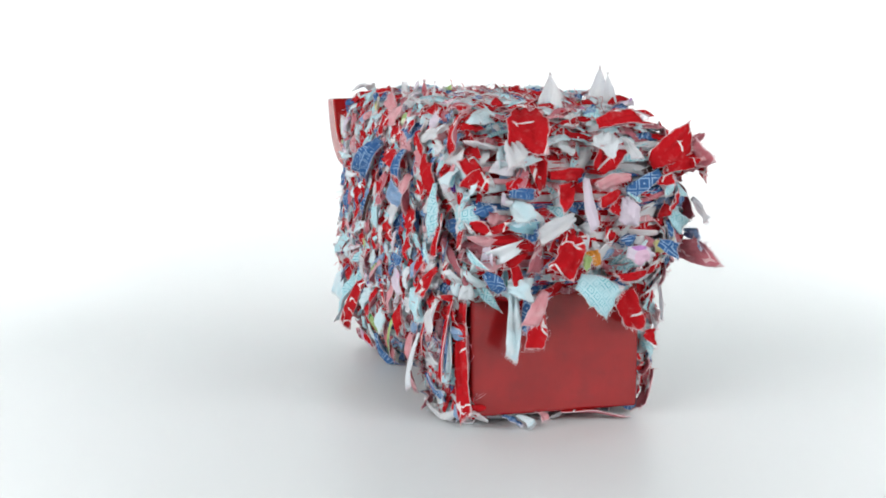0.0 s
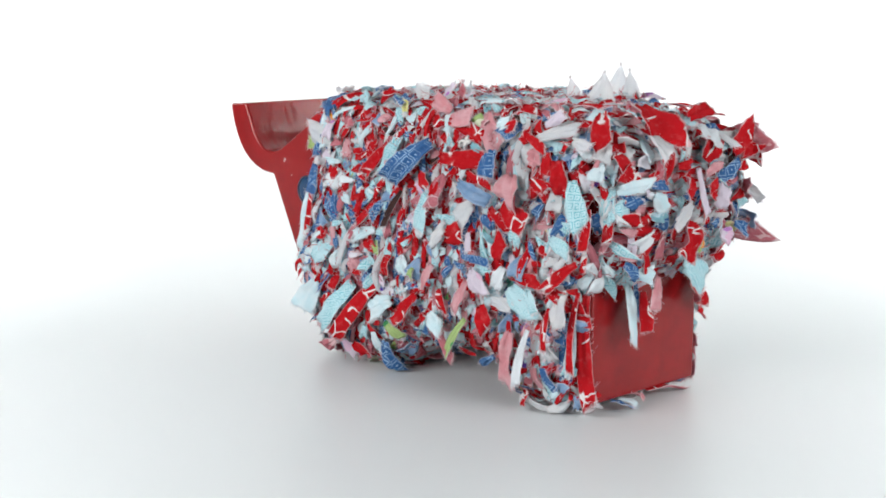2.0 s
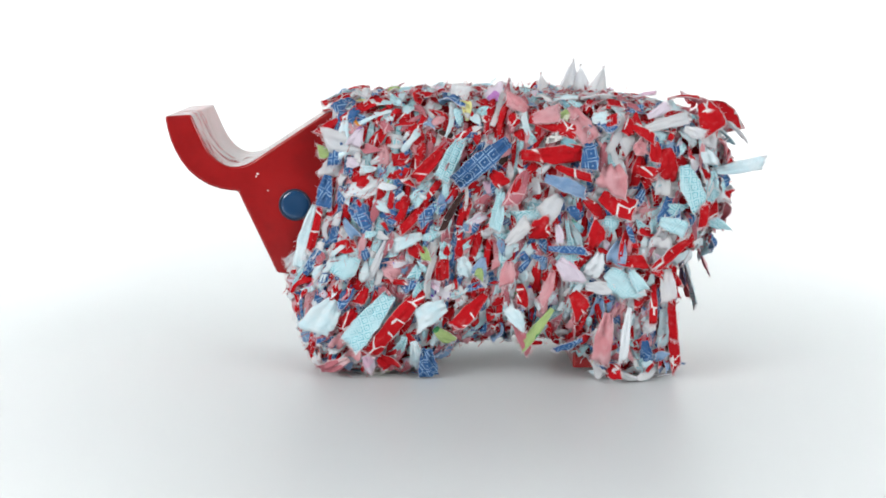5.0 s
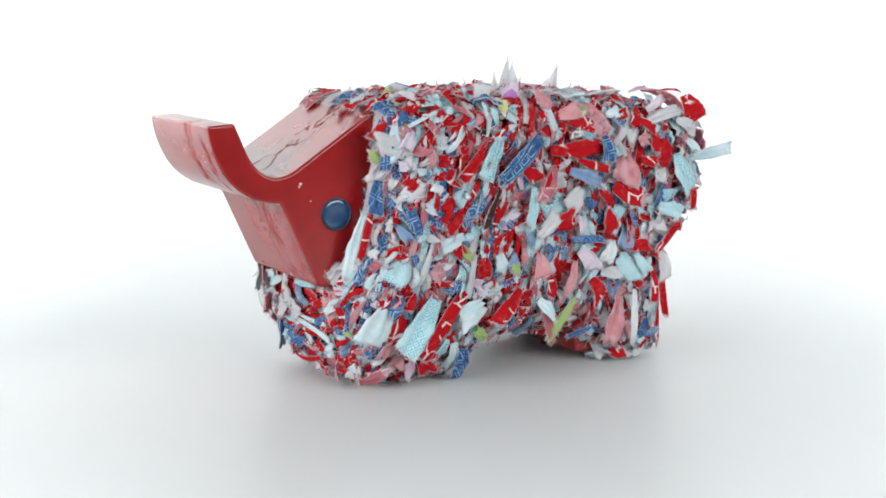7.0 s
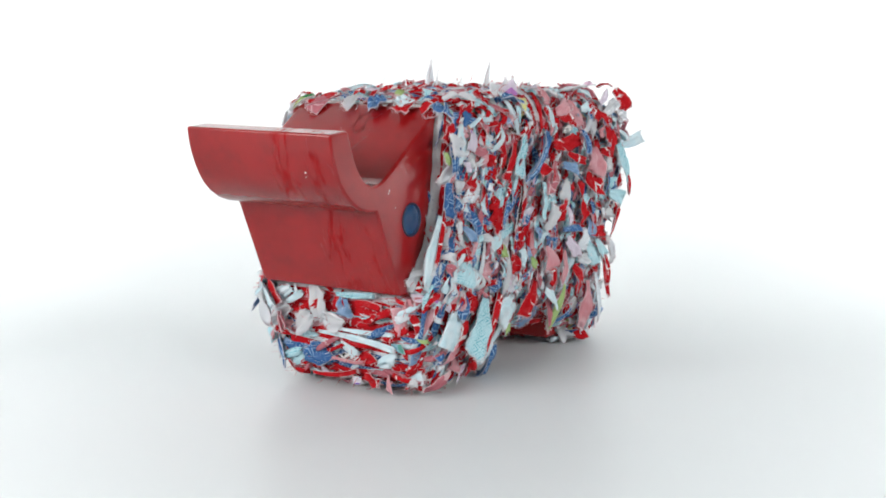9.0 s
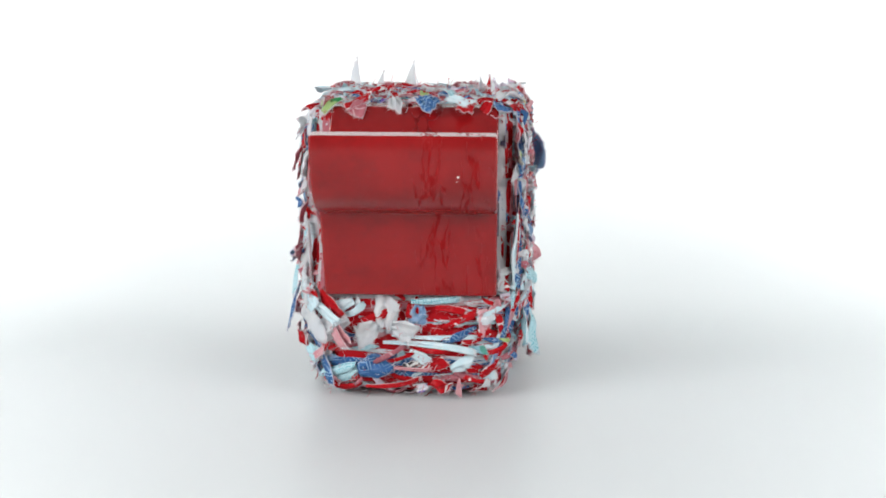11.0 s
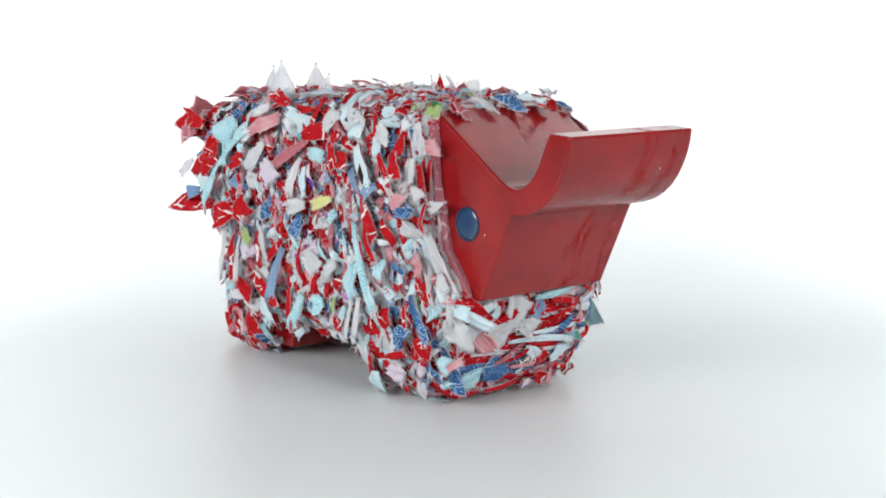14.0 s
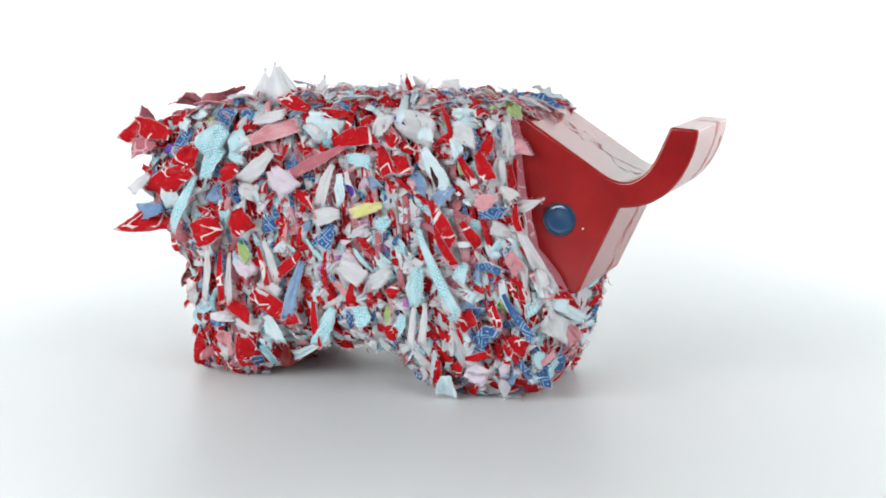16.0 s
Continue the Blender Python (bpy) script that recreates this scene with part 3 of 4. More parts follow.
scrap("red", 0.026, 0.064, 0.252, -0.004, 0.071, 0.239, 0.017)
scrap("brown", 0.011, 0.070, 0.237, -0.005, 0.071, 0.232, 0.005)
scrap("denim", 0.007, 0.060, 0.258, -0.013, 0.066, 0.255, 0.018)
scrap("aqua", -0.014, 0.072, 0.232, 0.005, 0.070, 0.195, 0.014)
scrap("red", 0.000, 0.071, 0.225, 0.028, 0.069, 0.194, 0.011)
scrap("red", 0.033, 0.069, 0.212, 0.050, 0.069, 0.209, 0.012)
scrap("red", 0.055, 0.069, 0.194, 0.033, 0.069, 0.200, 0.008)
scrap("red", 0.069, 0.069, 0.199, 0.084, 0.068, 0.187, 0.013)
scrap("pale", 0.062, 0.069, 0.185, 0.085, 0.068, 0.186, 0.020)
scrap("denim", 0.110, 0.048, 0.189, 0.112, 0.048, 0.174, 0.011)
scrap("denim", 0.110, 0.048, 0.177, 0.102, 0.064, 0.151, 0.010)
scrap("sky", 0.114, 0.048, 0.171, 0.129, 0.048, 0.131, 0.008)
scrap("red", 0.117, 0.048, 0.158, 0.116, 0.056, 0.135, 0.005)
scrap("denim", 0.089, 0.068, 0.170, 0.068, 0.069, 0.153, 0.018)
scrap("denim", 0.064, 0.069, 0.164, 0.046, 0.069, 0.155, 0.013)
scrap("sky", 0.039, 0.069, 0.180, 0.060, 0.069, 0.164, 0.017)
scrap("red", 0.058, 0.069, 0.190, 0.061, 0.069, 0.174, 0.008)
scrap("aqua", 0.012, 0.069, 0.192, 0.035, 0.069, 0.176, 0.019)
scrap("red", 0.020, 0.068, 0.173, 0.040, 0.069, 0.145, 0.009)
scrap("red", 0.037, 0.069, 0.154, 0.049, 0.069, 0.159, 0.010)
scrap("denim", 0.009, 0.070, 0.171, 0.025, 0.069, 0.152, 0.009)
scrap("brown", -0.015, 0.072, 0.182, 0.005, 0.070, 0.148, 0.006)
scrap("sky", 0.023, 0.069, 0.141, 0.048, 0.069, 0.131, 0.011)
scrap("denim", -0.055, 0.077, 0.228, -0.009, 0.072, 0.193, 0.019)
scrap("red", -0.066, 0.077, 0.216, -0.123, 0.077, 0.217, 0.016)
scrap("red", -0.073, 0.074, 0.248, -0.115, 0.076, 0.237, 0.013)
scrap("rose", -0.072, 0.069, 0.256, -0.057, 0.056, 0.263, 0.013)
scrap("rose", -0.076, 0.074, 0.248, -0.101, 0.071, 0.253, 0.014)
scrap("rose", -0.113, 0.068, 0.256, -0.128, 0.077, 0.229, 0.018)
scrap("white", -0.080, 0.056, 0.263, -0.096, 0.069, 0.255, 0.008)
scrap("sky", -0.119, 0.056, 0.263, -0.097, 0.056, 0.263, 0.015)
scrap("white", -0.123, 0.056, 0.262, -0.144, 0.070, 0.255, 0.012)
scrap("denim", -0.127, 0.077, 0.226, -0.128, 0.077, 0.204, 0.015)
scrap("red", -0.097, 0.077, 0.206, -0.128, 0.077, 0.194, 0.008)
scrap("dback", -0.088, 0.077, 0.195, -0.123, 0.077, 0.181, 0.013)
scrap("red", -0.039, 0.075, 0.199, -0.052, 0.077, 0.189, 0.013)
scrap("rback", -0.072, 0.077, 0.200, -0.057, 0.077, 0.172, 0.014)
scrap("red", -0.064, 0.077, 0.197, -0.060, 0.077, 0.180, 0.008)
scrap("rose", -0.149, 0.079, 0.207, -0.148, 0.079, 0.180, 0.026)
scrap("red", -0.139, 0.078, 0.179, -0.167, 0.079, 0.165, 0.019)
scrap("white", -0.103, 0.077, 0.178, -0.086, 0.077, 0.159, 0.018)
scrap("aqua", -0.049, 0.076, 0.182, -0.043, 0.076, 0.149, 0.011)
scrap("red", -0.124, 0.077, 0.176, -0.144, 0.079, 0.158, 0.010)
scrap("red", -0.056, 0.072, 0.252, -0.064, 0.076, 0.243, 0.010)
scrap("lime", -0.109, 0.069, 0.255, -0.102, 0.074, 0.246, 0.010)
scrap("check", -0.087, 0.077, 0.228, -0.102, 0.077, 0.233, 0.007)
scrap("teal", -0.102, 0.077, 0.229, -0.116, 0.077, 0.221, 0.010)
scrap("sky", -0.130, 0.075, 0.247, -0.144, 0.074, 0.250, 0.010)
scrap("red", -0.138, 0.077, 0.243, -0.152, 0.076, 0.249, 0.009)
scrap("red", -0.166, 0.079, 0.234, -0.160, 0.077, 0.246, 0.013)
scrap("lilac", -0.169, 0.061, 0.263, -0.188, 0.063, 0.263, 0.008)
scrap("white", -0.175, 0.079, 0.238, -0.212, 0.064, 0.249, 0.011)
scrap("lilac", -0.180, 0.073, 0.250, -0.197, 0.063, 0.257, 0.009)
scrap("red", -0.165, 0.079, 0.242, -0.185, 0.079, 0.231, 0.008)
scrap("red", -0.200, 0.064, 0.262, -0.228, 0.064, 0.263, 0.007)
scrap("red", -0.232, 0.064, 0.262, -0.243, 0.064, 0.238, 0.021)
scrap("red", -0.214, 0.079, 0.219, -0.241, 0.079, 0.207, 0.017)
scrap("red", -0.197, 0.079, 0.222, -0.200, 0.079, 0.193, 0.018)
scrap("red", -0.186, 0.079, 0.228, -0.190, 0.079, 0.210, 0.012)
scrap("rose", -0.168, 0.079, 0.219, -0.179, 0.079, 0.225, 0.014)
scrap("red", -0.170, 0.079, 0.202, -0.189, 0.079, 0.199, 0.010)
scrap("aqua", -0.214, 0.079, 0.207, -0.226, 0.079, 0.171, 0.018)
scrap("white", -0.226, 0.079, 0.202, -0.241, 0.079, 0.182, 0.011)
scrap("pale", -0.247, 0.076, 0.210, -0.258, 0.064, 0.210, 0.011)
scrap("red", -0.231, 0.079, 0.185, -0.251, 0.064, 0.157, 0.008)
scrap("white", -0.213, 0.078, 0.240, -0.229, 0.076, 0.234, 0.010)
scrap("white", -0.239, 0.064, 0.238, -0.255, 0.064, 0.224, 0.015)
scrap("violet", -0.248, 0.077, 0.176, -0.256, 0.064, 0.171, 0.008)
scrap("aqua", -0.193, 0.079, 0.156, -0.216, 0.079, 0.148, 0.014)
scrap("rose", -0.242, 0.068, 0.145, -0.255, 0.064, 0.155, 0.011)
scrap("white", 0.137, 0.048, 0.122, 0.148, 0.048, 0.108, 0.011)
scrap("red", 0.121, 0.065, 0.115, 0.109, 0.068, 0.106, 0.010)
scrap("aqua", 0.082, 0.069, 0.126, 0.102, 0.069, 0.104, 0.022)
scrap("sky", 0.095, 0.068, 0.139, 0.082, 0.069, 0.123, 0.014)
scrap("rose", 0.060, 0.069, 0.110, 0.036, 0.069, 0.104, 0.019)
scrap("red", 0.060, 0.069, 0.099, 0.038, 0.069, 0.097, 0.005)
scrap("white", 0.052, 0.069, 0.143, 0.071, 0.069, 0.102, 0.006)
scrap("denim", 0.022, 0.069, 0.102, 0.042, 0.069, 0.090, 0.009)
scrap("red", 0.126, 0.059, 0.090, 0.142, 0.059, 0.070, 0.015)
scrap("sky", 0.102, 0.069, 0.080, 0.122, 0.059, 0.053, 0.026)
scrap("red", 0.074, 0.069, 0.092, 0.082, 0.069, 0.078, 0.011)
scrap("red", 0.085, 0.069, 0.070, 0.099, 0.067, 0.051, 0.015)
scrap("aqua", 0.052, 0.069, 0.086, 0.086, 0.065, 0.040, 0.021)
scrap("red", 0.015, 0.069, 0.096, 0.068, 0.063, 0.034, 0.015)
scrap("violet", 0.012, 0.069, 0.090, -0.000, 0.071, 0.079, 0.018)
scrap("red", 0.002, 0.071, 0.122, 0.005, 0.070, 0.100, 0.012)
scrap("lime", 0.022, 0.069, 0.131, 0.019, 0.069, 0.118, 0.008)
scrap("sky", 0.001, 0.071, 0.076, 0.028, 0.069, 0.062, 0.019)
scrap("red", 0.036, 0.067, 0.050, 0.027, 0.060, 0.029, 0.008)
scrap("lime", 0.011, 0.069, 0.054, -0.003, 0.059, 0.040, 0.011)
scrap("red", 0.062, 0.060, 0.026, 0.051, 0.052, 0.016, 0.016)
scrap("aqua", 0.039, 0.067, 0.047, 0.049, 0.059, 0.025, 0.010)
scrap("sky", 0.031, 0.065, 0.042, 0.027, 0.046, 0.012, 0.012)
scrap("denim", 0.018, 0.061, 0.034, 0.016, 0.032, 0.005, 0.018)
scrap("rose", 0.094, 0.067, 0.050, 0.106, 0.062, 0.032, 0.013)
scrap("rback", 0.091, 0.058, 0.023, 0.116, 0.041, 0.013, 0.012)
scrap("lilac", 0.076, 0.061, 0.027, 0.067, 0.051, 0.014, 0.013)
scrap("red", -0.035, 0.075, 0.087, -0.010, 0.070, 0.058, 0.013)
scrap("sky", -0.013, 0.072, 0.121, -0.018, 0.073, 0.104, 0.013)
scrap("lime", -0.030, 0.074, 0.111, -0.029, 0.074, 0.102, 0.008)
scrap("white", -0.054, 0.077, 0.134, -0.073, 0.077, 0.154, 0.012)
scrap("red", -0.073, 0.077, 0.144, -0.092, 0.077, 0.151, 0.019)
scrap("lilac", -0.100, 0.077, 0.152, -0.103, 0.077, 0.136, 0.007)
scrap("red", -0.133, 0.077, 0.131, -0.139, 0.078, 0.152, 0.014)
scrap("denim", -0.092, 0.077, 0.130, -0.125, 0.077, 0.128, 0.007)
scrap("pale", -0.140, 0.077, 0.126, -0.131, 0.077, 0.103, 0.014)
scrap("lilac", -0.101, 0.077, 0.119, -0.119, 0.077, 0.100, 0.016)
scrap("rose", -0.057, 0.077, 0.118, -0.054, 0.077, 0.098, 0.013)
scrap("red", -0.066, 0.077, 0.097, -0.071, 0.077, 0.077, 0.010)
scrap("rose", -0.097, 0.077, 0.109, -0.087, 0.077, 0.080, 0.009)
scrap("red", -0.115, 0.077, 0.089, -0.126, 0.077, 0.069, 0.016)
scrap("lime", -0.097, 0.077, 0.074, -0.074, 0.055, 0.041, 0.009)
scrap("sky", -0.055, 0.077, 0.075, -0.070, 0.074, 0.059, 0.013)
scrap("denim", -0.047, 0.073, 0.058, -0.055, 0.054, 0.039, 0.010)
scrap("rback", -0.061, 0.076, 0.065, -0.072, 0.054, 0.039, 0.009)
scrap("red", -0.090, 0.054, 0.038, -0.068, 0.052, 0.039, 0.006)
scrap("red", -0.113, 0.076, 0.062, -0.103, 0.054, 0.039, 0.014)
scrap("denim", -0.126, 0.071, 0.045, -0.106, 0.053, 0.037, 0.008)
scrap("aqua", -0.147, 0.077, 0.109, -0.168, 0.077, 0.086, 0.022)
scrap("white", -0.127, 0.077, 0.095, -0.150, 0.077, 0.093, 0.011)
scrap("rose", -0.149, 0.077, 0.070, -0.142, 0.067, 0.025, 0.016)
scrap("pale", -0.168, 0.077, 0.075, -0.161, 0.074, 0.028, 0.008)
scrap("red", -0.156, 0.077, 0.119, -0.181, 0.077, 0.118, 0.012)
scrap("red", -0.220, 0.079, 0.138, -0.190, 0.076, 0.114, 0.010)
scrap("white", -0.202, 0.072, 0.110, -0.203, 0.072, 0.082, 0.014)
scrap("aqua", -0.168, 0.077, 0.110, -0.179, 0.077, 0.092, 0.010)
scrap("white", -0.186, 0.076, 0.063, -0.189, 0.076, 0.050, 0.012)
scrap("denim", -0.183, 0.076, 0.045, -0.187, 0.070, 0.018, 0.011)
scrap("white", -0.155, 0.068, 0.016, -0.183, 0.050, 0.004, 0.007)
scrap("red", -0.190, 0.076, 0.097, -0.189, 0.076, 0.062, 0.007)
scrap("red", -0.211, 0.062, 0.111, -0.208, 0.065, 0.046, 0.007)
# its right flank
scrap("rback", -0.255, -0.111, 0.222, -0.253, -0.111, 0.233, 0.011)
scrap("red", -0.223, -0.127, 0.229, -0.252, -0.111, 0.235, 0.018)
scrap("rback", -0.239, -0.127, 0.222, -0.257, -0.111, 0.215, 0.014)
scrap("red", -0.196, -0.127, 0.219, -0.212, -0.127, 0.202, 0.019)
scrap("red", -0.199, -0.127, 0.200, -0.247, -0.124, 0.174, 0.022)
scrap("white", -0.248, -0.126, 0.192, -0.260, -0.111, 0.178, 0.010)
scrap("aqua", -0.198, -0.127, 0.193, -0.221, -0.127, 0.143, 0.010)
scrap("dback", -0.233, -0.127, 0.161, -0.255, -0.111, 0.155, 0.014)
scrap("red", -0.209, -0.111, 0.253, -0.174, -0.108, 0.260, 0.008)
scrap("aqua", -0.165, -0.127, 0.237, -0.188, -0.127, 0.216, 0.022)
scrap("aqua", -0.168, -0.127, 0.219, -0.191, -0.127, 0.194, 0.015)
scrap("aqua", -0.163, -0.127, 0.213, -0.149, -0.126, 0.210, 0.008)
scrap("red", -0.154, -0.127, 0.202, -0.173, -0.127, 0.193, 0.016)
scrap("lilac", -0.174, -0.108, 0.261, -0.140, -0.117, 0.255, 0.012)
scrap("pale", -0.157, -0.127, 0.217, -0.143, -0.126, 0.230, 0.014)
scrap("white", -0.139, -0.124, 0.244, -0.108, -0.119, 0.250, 0.009)
scrap("rose", -0.142, -0.126, 0.226, -0.097, -0.123, 0.242, 0.014)
scrap("white", -0.121, -0.124, 0.218, -0.147, -0.126, 0.190, 0.014)
scrap("lilac", -0.122, -0.124, 0.201, -0.101, -0.123, 0.183, 0.021)
scrap("red", -0.155, -0.127, 0.163, -0.146, -0.125, 0.143, 0.020)
scrap("red", -0.172, -0.127, 0.149, -0.196, -0.127, 0.136, 0.024)
scrap("red", -0.086, -0.116, 0.256, -0.109, -0.103, 0.263, 0.012)
scrap("sky", -0.087, -0.121, 0.247, -0.058, -0.123, 0.233, 0.028)
scrap("red", -0.058, -0.123, 0.227, -0.023, -0.123, 0.238, 0.015)
scrap("rback", -0.048, -0.123, 0.225, -0.098, -0.123, 0.198, 0.009)
scrap("red", -0.046, -0.118, 0.253, -0.072, -0.118, 0.253, 0.008)
scrap("teal", -0.028, -0.103, 0.263, -0.046, -0.123, 0.239, 0.011)
scrap("white", -0.019, -0.123, 0.235, -0.008, -0.119, 0.253, 0.013)
scrap("white", -0.006, -0.118, 0.254, 0.032, -0.123, 0.238, 0.024)
scrap("red", -0.008, -0.123, 0.237, 0.001, -0.123, 0.228, 0.010)
scrap("red", -0.014, -0.123, 0.214, 0.012, -0.123, 0.209, 0.015)
scrap("red", -0.016, -0.123, 0.225, -0.006, -0.123, 0.203, 0.013)
scrap("aqua", -0.047, -0.123, 0.214, -0.025, -0.123, 0.212, 0.011)
scrap("white", -0.061, -0.123, 0.208, -0.071, -0.123, 0.175, 0.009)
scrap("violet", -0.048, -0.123, 0.203, -0.041, -0.123, 0.179, 0.006)
scrap("sky", -0.054, -0.123, 0.200, -0.050, -0.124, 0.176, 0.009)
scrap("yellow", -0.013, -0.123, 0.174, -0.041, -0.124, 0.165, 0.010)
scrap("red", -0.100, -0.123, 0.182, -0.081, -0.123, 0.173, 0.010)
scrap("brown", 0.034, -0.123, 0.215, 0.045, -0.123, 0.193, 0.010)
scrap("sky", 0.026, -0.123, 0.226, 0.048, -0.123, 0.194, 0.013)
scrap("dback", 0.016, -0.123, 0.204, 0.028, -0.123, 0.190, 0.013)
scrap("dback", 0.054, -0.123, 0.193, 0.039, -0.123, 0.179, 0.012)
scrap("white", -0.054, -0.123, 0.164, -0.075, -0.123, 0.160, 0.014)
scrap("denim", -0.062, -0.123, 0.155, -0.069, -0.123, 0.134, 0.012)
scrap("aqua", -0.006, -0.123, 0.163, -0.020, -0.123, 0.152, 0.012)
scrap("white", 0.053, -0.123, 0.240, 0.072, -0.123, 0.238, 0.016)
scrap("sky", 0.052, -0.123, 0.236, 0.060, -0.123, 0.223, 0.010)
scrap("sky", 0.048, -0.112, 0.257, 0.066, -0.114, 0.254, 0.011)
scrap("red", 0.069, -0.111, 0.256, 0.077, -0.120, 0.245, 0.012)
scrap("violet", 0.086, -0.117, 0.250, 0.086, -0.111, 0.254, 0.009)
scrap("denim", 0.086, -0.110, 0.244, 0.086, -0.119, 0.240, 0.009)
scrap("lime", 0.086, -0.103, 0.263, 0.086, -0.103, 0.262, 0.011)
scrap("red", 0.076, -0.103, 0.263, 0.086, -0.103, 0.263, 0.007)
scrap("red", 0.086, -0.120, 0.238, 0.080, -0.123, 0.221, 0.010)
scrap("red", 0.076, -0.123, 0.223, 0.088, -0.121, 0.202, 0.012)
scrap("white", 0.093, -0.116, 0.219, 0.093, -0.118, 0.197, 0.013)
scrap("white", 0.094, -0.118, 0.194, 0.105, -0.109, 0.187, 0.010)
scrap("red", 0.103, -0.103, 0.218, 0.104, -0.103, 0.191, 0.006)
scrap("red", 0.106, -0.112, 0.180, 0.112, -0.106, 0.157, 0.007)
scrap("rose", 0.086, -0.103, 0.242, 0.105, -0.103, 0.228, 0.009)
scrap("denim", 0.077, -0.123, 0.169, 0.099, -0.118, 0.174, 0.009)
scrap("rose", 0.072, -0.123, 0.183, 0.090, -0.122, 0.180, 0.013)
scrap("red", 0.054, -0.123, 0.227, 0.076, -0.123, 0.194, 0.007)
scrap("red", 0.032, -0.123, 0.181, 0.054, -0.123, 0.145, 0.011)
scrap("red", 0.061, -0.123, 0.163, 0.078, -0.123, 0.143, 0.009)
scrap("lime", -0.154, -0.125, 0.134, -0.144, -0.123, 0.116, 0.009)
scrap("white", -0.189, -0.126, 0.132, -0.184, -0.123, 0.079, 0.006)
scrap("red", -0.175, -0.124, 0.122, -0.172, -0.123, 0.079, 0.006)
scrap("white", -0.166, -0.124, 0.122, -0.163, -0.123, 0.080, 0.005)
scrap("white", -0.131, -0.124, 0.135, -0.116, -0.124, 0.099, 0.008)
scrap("red", -0.137, -0.124, 0.130, -0.125, -0.123, 0.096, 0.005)
scrap("red", -0.094, -0.123, 0.127, -0.118, -0.123, 0.103, 0.010)
scrap("denim", -0.081, -0.123, 0.134, -0.060, -0.123, 0.150, 0.009)
scrap("dback", -0.092, -0.123, 0.119, -0.104, -0.123, 0.068, 0.010)
scrap("lilac", -0.163, -0.123, 0.117, -0.139, -0.123, 0.106, 0.015)
scrap("white", -0.139, -0.123, 0.093, -0.116, -0.123, 0.084, 0.017)
scrap("red", -0.144, -0.123, 0.087, -0.100, -0.123, 0.063, 0.019)
scrap("red", -0.175, -0.123, 0.078, -0.146, -0.123, 0.064, 0.012)
scrap("violet", -0.188, -0.123, 0.060, -0.167, -0.123, 0.061, 0.009)
scrap("rose", -0.173, -0.123, 0.048, -0.179, -0.121, 0.027, 0.020)
scrap("red", -0.203, -0.117, 0.038, -0.210, -0.097, 0.005, 0.015)
scrap("red", -0.155, -0.123, 0.043, -0.149, -0.110, 0.013, 0.025)
scrap("white", -0.161, -0.123, 0.057, -0.138, -0.123, 0.054, 0.012)
scrap("sky", -0.128, -0.123, 0.066, -0.120, -0.115, 0.045, 0.015)
scrap("teal", -0.137, -0.119, 0.037, -0.129, -0.100, 0.026, 0.010)
scrap("sky", -0.088, -0.101, 0.038, -0.143, -0.098, 0.007, 0.010)
scrap("red", -0.218, -0.103, 0.073, -0.210, -0.112, 0.068, 0.013)
scrap("aqua", -0.207, -0.115, 0.063, -0.191, -0.123, 0.071, 0.011)
scrap("white", -0.055, -0.123, 0.118, -0.031, -0.123, 0.107, 0.016)
scrap("red", -0.081, -0.123, 0.082, -0.076, -0.109, 0.046, 0.007)
scrap("aqua", -0.062, -0.123, 0.078, -0.073, -0.110, 0.047, 0.014)
scrap("red", -0.069, -0.102, 0.044, -0.053, -0.101, 0.039, 0.011)
scrap("aqua", 0.019, -0.123, 0.157, 0.059, -0.123, 0.084, 0.008)
scrap("aqua", 0.023, -0.123, 0.124, 0.019, -0.123, 0.088, 0.014)
scrap("white", 0.018, -0.123, 0.088, 0.016, -0.123, 0.052, 0.006)
scrap("white", 0.028, -0.124, 0.089, 0.027, -0.123, 0.056, 0.006)
scrap("red", 0.037, -0.123, 0.160, 0.056, -0.123, 0.126, 0.008)
scrap("aqua", 0.066, -0.123, 0.127, 0.061, -0.123, 0.112, 0.010)
scrap("white", -0.005, -0.123, 0.116, -0.024, -0.123, 0.102, 0.014)
scrap("red", 0.003, -0.123, 0.101, -0.007, -0.123, 0.093, 0.010)
scrap("denim", 0.074, -0.123, 0.125, 0.100, -0.123, 0.124, 0.008)
scrap("aqua", -0.026, -0.123, 0.076, -0.037, -0.123, 0.070, 0.018)
scrap("aqua", 0.007, -0.123, 0.077, 0.003, -0.123, 0.061, 0.011)
scrap("lime", -0.007, -0.123, 0.084, -0.007, -0.123, 0.069, 0.006)
scrap("red", -0.010, -0.123, 0.064, 0.000, -0.123, 0.057, 0.012)
scrap("red", 0.067, -0.123, 0.085, 0.071, -0.123, 0.070, 0.016)
scrap("red", 0.090, -0.123, 0.091, 0.097, -0.123, 0.072, 0.009)
scrap("denim", 0.076, -0.123, 0.060, 0.089, -0.123, 0.061, 0.021)
scrap("red", 0.065, -0.122, 0.043, 0.086, -0.122, 0.046, 0.007)
scrap("lilac", 0.065, -0.120, 0.031, 0.082, -0.117, 0.025, 0.018)
scrap("sky", 0.046, -0.118, 0.025, 0.045, -0.102, 0.008, 0.018)
scrap("red", 0.040, -0.121, 0.038, 0.035, -0.097, 0.006, 0.009)
scrap("sky", 0.037, -0.122, 0.048, 0.029, -0.108, 0.013, 0.006)
scrap("red", 0.121, -0.114, 0.094, 0.131, -0.114, 0.072, 0.016)
scrap("white", 0.144, -0.114, 0.088, 0.146, -0.105, 0.065, 0.023)
scrap("denim", 0.100, -0.123, 0.102, 0.126, -0.114, 0.067, 0.007)
